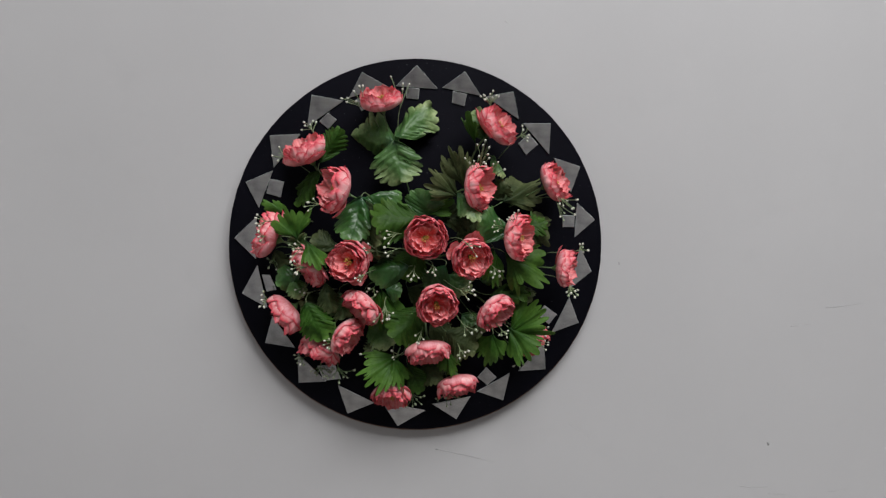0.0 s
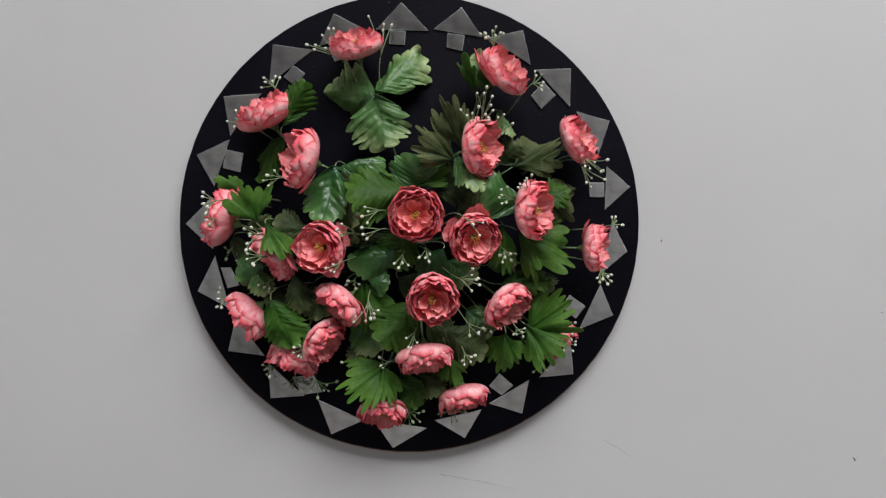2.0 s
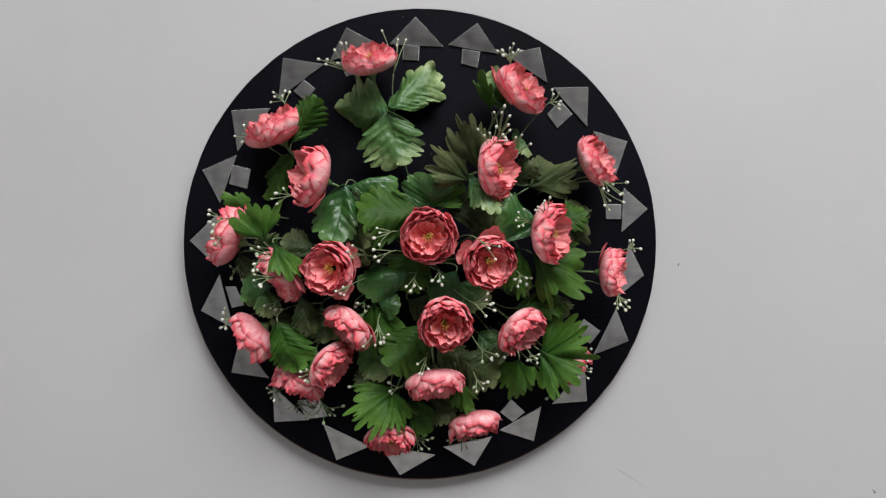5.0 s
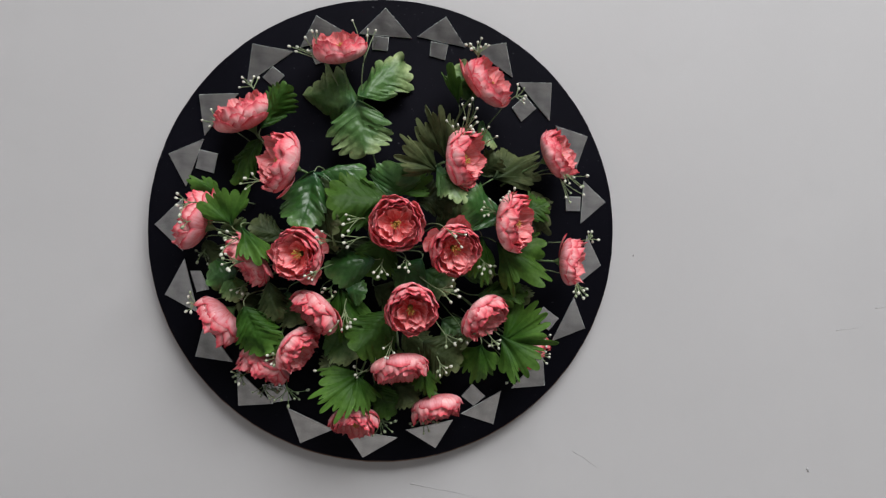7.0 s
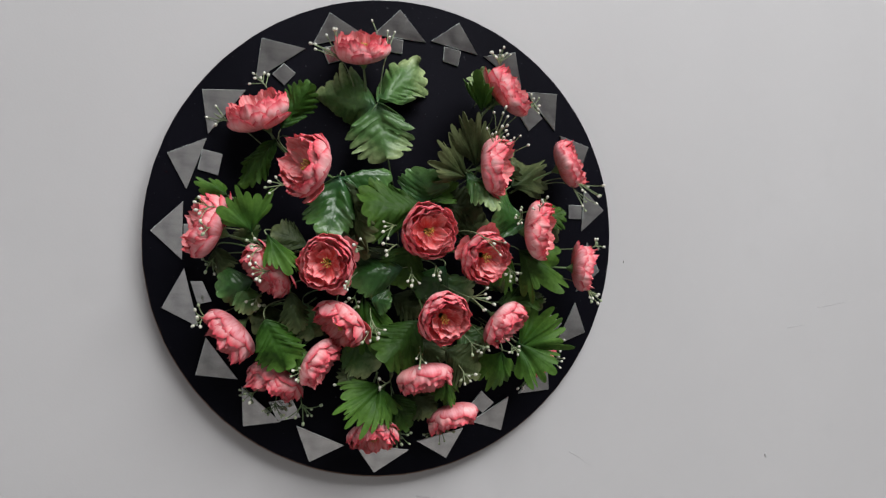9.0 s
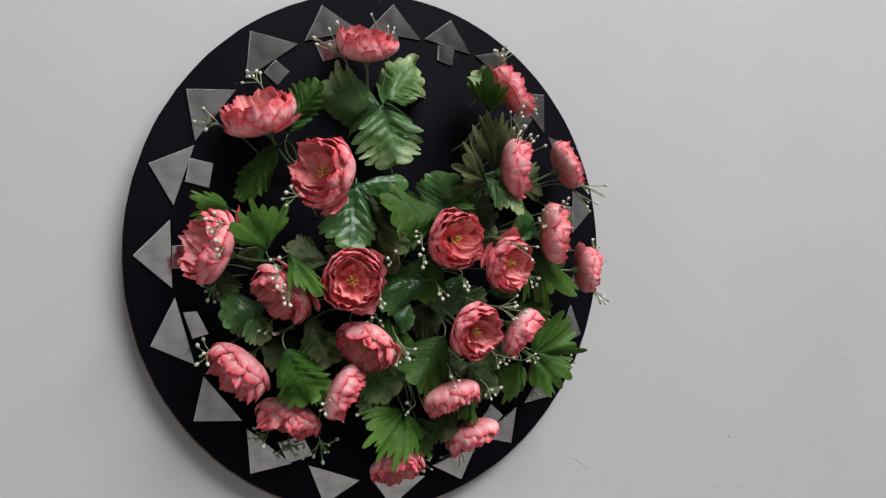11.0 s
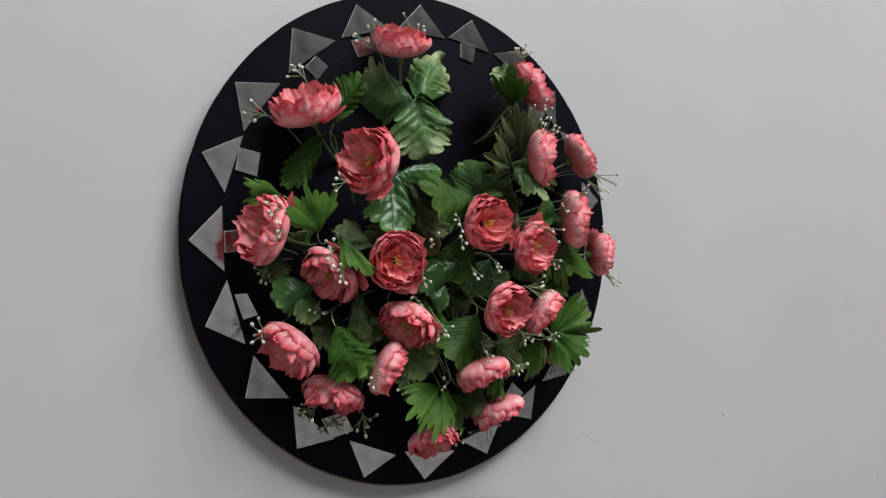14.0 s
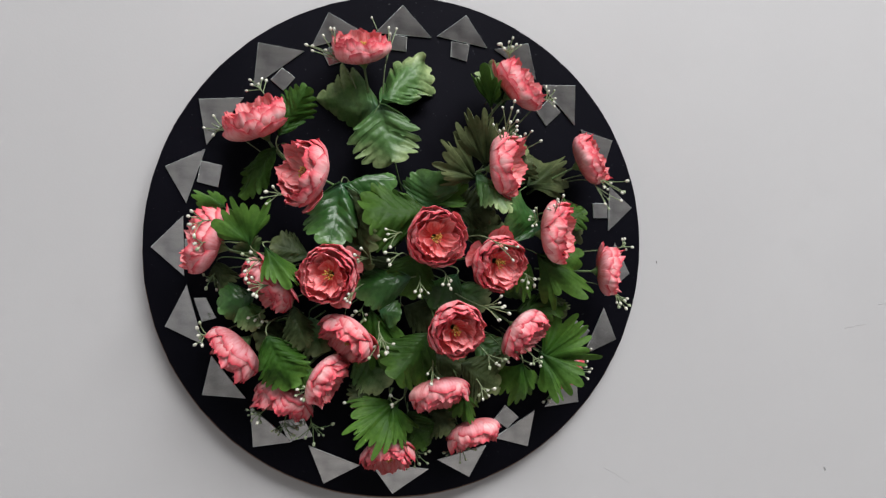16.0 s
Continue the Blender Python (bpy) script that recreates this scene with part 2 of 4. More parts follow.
def tubes(name, lines, mat, sides=6):
    """One mesh of round stems; each line is (points, radius at start, radius at end)."""
    verts, faces = [], []
    for pts, r0, r1 in lines:
        pts = np.asarray(pts, float)
        tang = np.gradient(pts, axis=0)
        tang /= np.linalg.norm(tang, axis=1, keepdims=True) + 1e-12
        up = np.array((0.31, 0.87, 0.38))
        first = len(verts)
        for i, (p, d) in enumerate(zip(pts, tang)):
            s = np.cross(d, up)
            s /= np.linalg.norm(s) + 1e-12
            w = np.cross(d, s)
            r = r0 + (r1 - r0) * i / (len(pts) - 1)
            for q in range(sides):
                a = 2 * math.pi * q / sides
                verts.append(p + r * (math.cos(a) * s + math.sin(a) * w))
        for i in range(len(pts) - 1):
            for q in range(sides):
                a, b = first + i * sides + q, first + i * sides + (q + 1) % sides
                faces.append((a, b, b + sides, a + sides))
        faces.append(tuple(range(first + sides - 1, first - 1, -1)))
        last = first + (len(pts) - 1) * sides
        faces.append(tuple(range(last, last + sides)))
    return mesh_of(name, verts, faces, mat)


def frame_of(origin, along, facing):
    """A pose with y along one way and z as near as can be to another."""
    y = Vector(along).normalized()
    z = Vector(facing)
    z = (z - z.dot(y) * y).normalized()
    x = y.cross(z)
    return Matrix.Translation(origin) @ Matrix((x, y, z)).transposed().to_4x4()


# ---- room ----
X0, X1, Y0 = -2.8, 6.5, -8.5
tagged(new("wall_north", box("wall_north", X0 - 0.1, X1 + 0.1, 0, 0.1, 0, CEIL, WALL)), "off-white painted plaster wall with faint scuffs", "wall", kind="structure")
tagged(new("wall_south", box("wall_south", X0 - 0.1, X1 + 0.1, Y0 - 0.1, Y0, 0, CEIL, WHITE)), "plain white painted wall of the room", "wall", kind="structure")
tagged(new("wall_west", box("wall_west", X0 - 0.1, X0, Y0, 0, 0, CEIL, WHITE)), "plain white painted wall of the room", "wall", kind="structure")
tagged(new("wall_east", box("wall_east", X1, X1 + 0.1, Y0, 0, 0, CEIL, WHITE)), "plain white painted wall of the room", "wall", kind="structure")
tagged(new("floor", box("floor", X0 - 0.1, X1 + 0.1, Y0 - 0.1, 0.1, -0.1, 0, FLOOR)), "grey plain floor of the room", "floor", kind="structure")


def ceiling():
    """A slab with the hole of the assumed roof light through it."""
    xs = (X0 - 0.1, SKY_X - SKY_W / 2, SKY_X + SKY_W / 2, X1 + 0.1)
    ys = (Y0 - 0.1, SKY_Y - SKY_D / 2, SKY_Y + SKY_D / 2, 0.1)
    verts = [(x, y, z) for z in (CEIL, CEIL + 0.12) for y in ys for x in xs]
    faces = []
    for j in range(3):
        for i in range(3):
            a = j * 4 + i
            if (i, j) != (1, 1):
                faces += [(a, a + 4, a + 5, a + 1), (16 + a, 16 + a + 1, 16 + a + 5, 16 + a + 4)]
    for a, b in ((5, 6), (6, 10), (10, 9), (9, 5), (3, 0), (0, 12), (12, 15), (15, 3)):
        faces.append((a, b, b + 16, a + 16))
    tagged(new("ceiling", mesh_of("ceiling", verts, faces, WHITE, smooth=False)), "plain white unseen ceiling with an assumed roof light", "ceiling", kind="structure")


ceiling()

# ---- round board ----
BX, BZ, BR, FRONT, BACK = 0.0190, 1.5218, 0.2552, -0.020, -0.0125


def board():
    top = tagged(new("round_board"), "round black felt-covered hardboard panel hung on the wall", "wall decoration")
    n = 180
    rng = random.Random(4)
    rad = [BR + 0.0006 * math.sin(2 * 2 * math.pi * i / n + 1) + rng.uniform(-0.00022, 0.00022) for i in range(n)]
    ring = lambda k, y: [(BX + (r - k) * math.cos(2 * math.pi * i / n), y, BZ + (r - k) * math.sin(2 * math.pi * i / n)) for i, r in enumerate(rad)]
    verts = ring(0.0008, FRONT) + ring(0, FRONT + 0.0008) + ring(0, FRONT + 0.0022) + [(BX, FRONT, BZ)]
    faces = [(i, (i + 1) % n, 3 * n) for i in range(n)]
    for k in (0, n):
        faces += [(k + i, k + n + i, k + n + (i + 1) % n, k + (i + 1) % n) for i in range(n)]
    part("felt_cover", mesh_of("felt_cover", verts, faces, BLACK), top, "black felt facing with a slightly frayed rim")
    # backing dropped slightly: its brown rim stands in for the tinted contact shadow below
    low = lambda pts: [(x, y, z - 0.0013) for x, y, z in pts]
    verts = low(ring(-0.0004, FRONT + 0.0022)) + low(ring(0.0004, BACK)) + [(BX, BACK, BZ), (BX, FRONT + 0.0022, BZ)]
    faces = [(i, n + i, n + (i + 1) % n, (i + 1) % n) for i in range(n)] + [(n + (i + 1) % n, n + i, 2 * n) for i in range(n)] + [(i, (i + 1) % n, 2 * n + 1) for i in range(n)]
    part("backing_panel", mesh_of("backing_panel", verts, faces, EDGE), top, "brown hardboard backing, lowered so its rim imitates the brown-tinted contact shadow")
    for x in (-0.09, 0.09):
        part("hanging_batten", box("hanging_batten", BX + x - 0.015, BX + x + 0.015, BACK, 0.0, BZ - 0.12, BZ + 0.12, EDGE, 0.001), top)


board()


def mirror_piece(*corners):
    """A small flat piece of cut mirror glued on the board."""
    kind = "triangle" if len(corners) == 3 else "square"
    cx, cz = [sum(v) / len(corners) for v in zip(*corners)]
    area = sum(a[0] * b[1] - b[0] * a[1] for a, b in zip(corners, corners[1:] + corners[:1]))
    pts = [Vector((x - cx, 0, z - cz)) for x, z in (corners if area > 0 else corners[::-1])]
    k = len(pts)
    small = [p * (1 - 0.0004 / p.length) for p in pts]
    y0, y1, y2 = FRONT - 0.0002, FRONT - 0.0016, FRONT - 0.0020
    verts = [(p.x, y0, p.z) for p in pts] + [(p.x, y1, p.z) for p in pts] + [(p.x, y2, p.z) for p in small]
    me = bpy.data.meshes.new("mirror")
    me.from_pydata(verts, [], [tuple(range(2 * k, 3 * k)), tuple(range(k - 1, -1, -1))] +
                   [(r * k + i, r * k + (i + 1) % k, (r + 1) * k + (i + 1) % k, (r + 1) * k + i) for r in (0, 1) for i in range(k)])
    me.materials.append(MIRROR)
    me.materials.append(RIM)
    for p in list(me.polygons)[1:]:
        p.material_index = 1
    ob = new("mirror_" + kind, me)
    ob.location = (cx, 0, cz)
    tagged(ob, "small cut mirror %s glued near the black board's rim" % kind, "mirror piece", "mirror pieces round the board")


mirror_piece((-0.1290, 1.7220), (-0.0860, 1.7160), (-0.1340, 1.6800))
mirror_piece((-0.1180, 1.6870), (-0.1070, 1.6990), (-0.0950, 1.6900), (-0.1060, 1.6770))
mirror_piece((-0.0620, 1.7550), (-0.0270, 1.7370), (-0.0790, 1.7200))
mirror_piece((-0.0690, 1.7180), (-0.0490, 1.7250), (-0.0450, 1.7090), (-0.0620, 1.7030))
mirror_piece((0.0120, 1.7670), (0.0410, 1.7360), (-0.0160, 1.7380))
mirror_piece((-0.0010, 1.7365), (0.0160, 1.7355), (0.0150, 1.7210), (-0.0020, 1.7220))
mirror_piece((0.0780, 1.7610), (0.1000, 1.7290), (0.0470, 1.7380))
mirror_piece((0.0620, 1.7335), (0.0810, 1.7305), (0.0780, 1.7140), (0.0610, 1.7180))
mirror_piece((0.1450, 1.7360), (0.1535, 1.6985), (0.1080, 1.7280))
mirror_piece((0.1980, 1.6940), (0.1600, 1.6930), (0.1970, 1.6520))
mirror_piece((0.1540, 1.6650), (0.1650, 1.6500), (0.1810, 1.6650), (0.1680, 1.6790))
mirror_piece((0.2410, 1.6360), (0.2040, 1.6470), (0.2290, 1.6000))
mirror_piece((0.2640, 1.5630), (0.2380, 1.5860), (0.2360, 1.5380))
mirror_piece((0.2180, 1.5680), (0.2350, 1.5680), (0.2350, 1.5520), (0.2190, 1.5520))
mirror_piece((0.2610, 1.4910), (0.2440, 1.5250), (0.2320, 1.4670))
mirror_piece((0.2450, 1.4190), (0.2310, 1.4540), (0.2070, 1.4040))
mirror_piece((0.1960, 1.4430), (0.2140, 1.4300), (0.2030, 1.4160), (0.1870, 1.4290))
mirror_piece((0.2000, 1.3530), (0.1970, 1.3910), (0.1620, 1.3500))
mirror_piece((0.1420, 1.3090), (0.1500, 1.3470), (0.1050, 1.3210))
mirror_piece((0.1050, 1.3410), (0.1170, 1.3550), (0.1320, 1.3410), (0.1190, 1.3300))
mirror_piece((0.0770, 1.2820), (0.0430, 1.3030), (0.0960, 1.3140))
mirror_piece((-0.0040, 1.2720), (0.0340, 1.2940), (-0.0260, 1.3050))
mirror_piece((-0.0730, 1.2890), (-0.0870, 1.3280), (-0.0370, 1.3040))
mirror_piece((-0.1400, 1.3310), (-0.1420, 1.3710), (-0.1030, 1.3330))
mirror_piece((-0.1150, 1.3540), (-0.0920, 1.3570), (-0.0830, 1.3370), (-0.1060, 1.3340))
mirror_piece((-0.1860, 1.3850), (-0.1770, 1.4220), (-0.1460, 1.3790))
mirror_piece((-0.2180, 1.4520), (-0.1980, 1.4910), (-0.1840, 1.4330))
mirror_piece((-0.1920, 1.4780), (-0.1810, 1.4780), (-0.1720, 1.4580), (-0.1850, 1.4550))
mirror_piece((-0.2290, 1.5270), (-0.2000, 1.5560), (-0.2000, 1.4990))
mirror_piece((-0.1990, 1.5340), (-0.1860, 1.5350), (-0.1860, 1.5160), (-0.1990, 1.5150))
mirror_piece((-0.2150, 1.6025), (-0.1790, 1.6190), (-0.1970, 1.5680))
mirror_piece((-0.1830, 1.6080), (-0.1640, 1.6040), (-0.1680, 1.5830), (-0.1870, 1.5880))
mirror_piece((-0.1840, 1.6660), (-0.1430, 1.6690), (-0.1780, 1.6230))


# ---- artificial peonies ----
def petal(rng, radius, height, half, angle, curl, bulge, ruffle=0.0010, foot=0.0, mat=None):
    """One cupped cloth petal with a softly scalloped rim; the flower's axis is z."""
    rows, cols = 11, 17
    v, u = np.linspace(0, 1, rows)[:, None], np.linspace(-1, 1, cols)[None]
    ph = [rng.uniform(0, 6.28) for _ in range(7)]
    reach = 1 - 0.24 * np.abs(u) ** 2.6 + 0.012 * np.sin(3.2 * u + ph[0]) + 0.011 * np.sin(8.5 * u + ph[1]) + 0.013 * np.sin(16 * u + ph[6])
    s = v * reach
    q = np.clip(1 - s, 0, 1)
    # bowl: flat at the foot, then rising, the rim leaning in or out
    bend = (0.003, 0.72 * radius, radius * bulge, radius + curl), (foot, foot + 0.01 * height, 0.50 * height, height)
    rho, h = [q**3 * p[0] + 3 * q * q * s * p[1] + 3 * q * s * s * p[2] + s**3 * p[3] for p in bend]
    lean = rng.uniform(-0.06, 0.06)
    wide = half * u * (0.82 + 0.18 * np.sin(np.clip(s, 0, 1) * 2.6)) + lean * s
    belly = (0.0022 + 0.0012 * math.sin(ph[4])) * s * (0.45 - u**2)
    pleat = -0.00050 * s * (1.15 - s).clip(0, 1) * np.cos(11 * u + ph[2]) - 0.00075 * s * np.exp(-((u - 0.15 * math.sin(ph[5])) / 0.16) ** 2)
    wave = ruffle * s**3 * (np.sin(3.4 * u + ph[2]) + 0.55 * np.sin(8.2 * u + ph[3]) + 0.2 * np.sin(17 * u + ph[5]))
    rho = rho + belly + pleat + wave
    h = h + 0.4 * wave - 0.0004 * s**2 * math.sin(ph[4]) * u
    a = angle + wide
    grid = np.stack([rho * np.cos(a), rho * np.sin(a), h], -1)
    rim = 1 - (1 - v) * (1 - 0.5 * np.abs(u) ** 6 * v)
    uv = np.stack([(u + 1) / 2 + 0 * v + rng.uniform(0, 9), rim + 0 * u], -1)
    return sheet("petal", grid, uv, 0.00026, mat or PETAL, PETAL_IN)


PEONIES = []


def peony_model(seed):
    rng = random.Random(seed)
    top = tagged(new("artificial_peony"), "pink cloth peony with coral-edged ruffled petals", "artificial flower", "peonies on the board")
    rings = ((6, 0.0252, 0.0135, 0.68, -0.0004, 1.08), (8, 0.0260, 0.0190, 0.56, -0.0025, 1.16), (8, 0.0242, 0.0228, 0.54, -0.0030, 1.17), (7, 0.0210, 0.0248, 0.58, -0.0020, 1.15),
             (6, 0.0164, 0.0240, 0.62, -0.0002, 1.08), (3, 0.0118, 0.0205, 0.70, 0.0010, 1.00))
    open_side = rng.uniform(0, 6.28)
    for k, (count, radius, height, half, curl, bulge) in enumerate(rings):
        start = rng.uniform(0, 6.28)
        for i in range(count):
            a = start + 2 * math.pi * i / count + rng.uniform(-0.16, 0.16)
            near = 1 + (0.03 if i % 2 else -0.03) + rng.uniform(-0.03, 0.03)
            part("petal", petal(rng, radius * near, height * rng.uniform(0.86, 1.06) * (1 + (0.10 if k > 1 else 0.03) * math.cos(a - open_side)), half * rng.uniform(0.86, 1.12), a, curl + rng.uniform(-0.0010, 0.0012), bulge * rng.uniform(0.96, 1.04),
                                0.0009 + 0.0001 * k, 0.0006 * k, GUARD if k == 0 else PETAL), top)
    lines = []
    for i in range(22):
        a, r = rng.uniform(0, 6.28), 0.0050 * math.sqrt(rng.random())
        p = np.array((r * math.cos(a), r * math.sin(a), rng.uniform(0.0130, 0.0165)))
        lines.append((curve_points((0, 0, 0.004), (p[0] * 0.4, p[1] * 0.4, 0.012), p, 5), 0.0003, 0.0003))
        lines.append(([p, p + (0, 0, 0.0006), p + (0.0002, 0, 0.0014), p + (0.0002, 0, 0.0018)], 0.0006, 0.0005))
    tagged(part("stamen_tuft", tubes("stamen_tuft", lines, STAMEN, 5), top, "tuft of yellow thread stamens"), kind="stuff")
    verts, faces = [], []
    n = 20
    prof = ((0.0014, -0.006), (0.0026, -0.004), (0.0048, -0.0010), (0.0085, 0.0012))
    for j, (r, z) in enumerate(prof):
        for i in range(n):
            a = 2 * math.pi * i / n
            f = 1 + (0.45 * abs(math.sin(2.5 * a)) if j == 3 else 0)
            verts.append((r * f * math.cos(a), r * f * math.sin(a), z + (0.002 * abs(math.sin(2.5 * a)) if j == 3 else 0)))
    for j in range(3):
        faces += [(j * n + i, j * n + (i + 1) % n, (j + 1) * n + (i + 1) % n, (j + 1) * n + i) for i in range(n)]
    faces.append(tuple(range(n - 1, -1, -1)))
    part("calyx", mesh_of("calyx", verts, faces, STEM), top, "green plastic calyx")
    return top


def root_of(p, reach):
    """A place on the board's front, from p some way towards the bunch's heart."""
    d = Vector((BX + 0.005 - p[0], 0, BZ - 0.02 - p[2]))
    d = d.normalized() * min(reach, d.length)
    return np.array((p[0] + d.x, FRONT - 0.0003, p[2] + d.z))


def peony(centre, axis, model, spin, size=1.0, label="", loose=()):
    ax = Vector(axis).normalized()
    base = Vector(centre) - ax * 0.016 * size
    m = Matrix.Translation(base) @ ax.to_track_quat("Z", "Y").to_matrix().to_4x4() @ Matrix.Rotation(radians(spin), 4, "Z")
    src = PEONIES[model]
    if src.get("placed"):
        ob = copy_thing(src, m)
        old = [c for c in ob.children if c.name.startswith("stem") or c.name.startswith("loose")]
        for c in old:
            bpy.data.objects.remove(c)
    else:
        ob = src
        ob.matrix_world = m
        src["placed"] = 1
    ob.scale = (size,) * 3
    inv = np.array((m @ Matrix.Diagonal((size, size, size, 1))).inverted())
    root = root_of(base, 0.05)
    foot = np.array(base - ax * 0.005)
    mid = np.array(base - ax * 0.03)
    mid[1] = min(mid[1], FRONT - 0.004)
    pts = curve_points(root, mid, foot, 10)
    local = pts @ inv[:3, :3].T + inv[:3, 3]
    part("stem", tubes("stem", [(local, 0.0013, 0.0012)], STEM), ob)
    rng = random.Random(int(1000 * spin) + model)
    for way in loose:
        d = m.to_3x3().inverted() @ Vector(way)
        part("loose_petal", petal(rng, 0.0290, rng.uniform(0.003, 0.009), 0.50, math.atan2(d.y, d.x), 0.002, 1.05, 0.0014, -0.001, GUARD), ob, "loose outer petal bent away")
    if label:
        ob["label"] = label


PEONIES = [peony_model(s) for s in (11, 12, 13, 14, 15)]
peony((-0.0350, -0.0589, 1.7152), (-0.2, -0.42, 0.88), 0, 10, 1.05, "pink cloth peony with coral-edged ruffled petals, opening upwards")
peony((-0.1323, -0.0550, 1.6471), (-0.46, -0.27, 0.83), 1, 40, 1.20, "pink cloth peony with coral-edged ruffled petals, turned up and aside", loose=((0.5, -0.8, -0.3),))
peony((-0.0918, -0.0893, 1.5927), (-0.85, -0.42, 0.28), 2, 0, 1.17, "bright coral-pink cloth peony showing its yellow centre", loose=((0.3, -0.2, -1),))
peony((-0.1798, -0.0647, 1.5334), (-0.92, -0.05, 0.35), 3, 120, 1.14, "pink cloth peony with coral-edged ruffled petals, turned to the board's rim", loose=((0.3, -0.4, 0.9),))
peony((-0.1242, -0.0720, 1.4907), (-0.75, -0.12, -0.58), 4, 200, 1.05, "pink cloth peony with coral-edged ruffled petals, half hidden by a leaf", loose=((0.4, -0.4, 0.9), (0.7, -0.6, -0.4)))
peony((-0.0703, -0.1005, 1.5017), (-0.28, -0.95, -0.02), 0, 80, 1.00, "open coral-pink cloth peony with a yellow centre", loose=((0.9, 0, 0.5), (0.5, 0.3, -0.9)))
peony((0.0261, -0.1103, 1.5340), (0.0, -1, 0.02), 1, 150, 1.03, "open coral-pink cloth peony with a yellow centre")
peony((0.0848, -0.1097, 1.5082), (0.12, -0.95, -0.22), 2, 100, 1.00, "open coral-pink cloth peony with a yellow centre", loose=((0.1, 0, 1), (-1, 0, 0.4)))
peony((0.0934, -0.1134, 1.5980), (0.84, -0.5, 0.1), 3, 30, 1.06, "pink cloth peony with coral-edged ruffled petals, turned to the board's rim")
peony((0.1205, -0.0728, 1.6825), (0.66, -0.40, 0.6), 4, 70, 1.10, "pink cloth peony with coral-edged ruffled petals, turned up and aside", loose=((-1, 0, 0.25), (-0.8, -0.3, -0.5)))
peony((0.1992, -0.0618, 1.6116), (0.8, -0.42, 0.4), 0, 200, 1.04, "pink cloth peony with coral-edged ruffled petals, turned to the board's rim")
peony((0.1466, -0.1040, 1.5366), (0.84, -0.5, 0.05), 1, 260, 1.13, "pink cloth peony with coral-edged ruffled petals, turned to the board's rim")
peony((0.2154, -0.0713, 1.4973), (0.93, -0.36, 0.0), 2, 310, 0.95, "pink cloth peony with coral-edged ruffled petals, turned to the board's rim", loose=((-0.3, 0, 1),))
peony((0.0426, -0.1148, 1.4499), (0.06, -0.97, -0.15), 3, 20, 0.98, "open coral-pink cloth peony with a yellow centre")
peony((0.1224, -0.0756, 1.4365), (0.58, -0.62, -0.52), 4, 140, 1.04, "pink cloth peony with coral-edged ruffled petals, tilted downwards")
peony((-0.0548, -0.0825, 1.4405), (-0.66, -0.46, -0.6), 0, 250, 1.04, "pink cloth peony with coral-edged ruffled petals, tilted downwards", loose=((1, -0.2, -0.3),))
peony((-0.0685, -0.0753, 1.4025), (0.74, -0.45, -0.45), 1, 330, 0.98, "pink cloth peony with coral-edged ruffled petals, hanging downwards")
peony((-0.1571, -0.0509, 1.4266), (-0.72, -0.2, -0.64), 2, 190, 1.12, "pink cloth peony with coral-edged ruffled petals, hanging downwards")
peony((-0.1114, -0.0411, 1.3763), (-0.52, -0.26, -0.8), 3, 60, 1.08, "pink cloth peony with coral-edged ruffled petals, hanging downwards")
peony((0.0337, -0.0813, 1.3835), (0.1, -0.28, -0.95), 4, 290, 1.08, "pink cloth peony with coral-edged ruffled petals, hanging downwards")
peony((0.0753, -0.0499, 1.3325), (0.2, -0.28, -0.94), 0, 120, 1.06, "pink cloth peony with coral-edged ruffled petals, hanging downwards")
peony((-0.0127, -0.0550, 1.3197), (0.03, -0.62, -0.78), 1, 210, 0.98, "pink cloth peony with coral-edged ruffled petals, under a broad green leaf")
peony((0.1850, -0.0290, 1.3900), (0.75, -0.4, -0.52), 2, 20, 0.95, "pink cloth peony with coral-edged ruffled petals, mostly behind a green leaf")


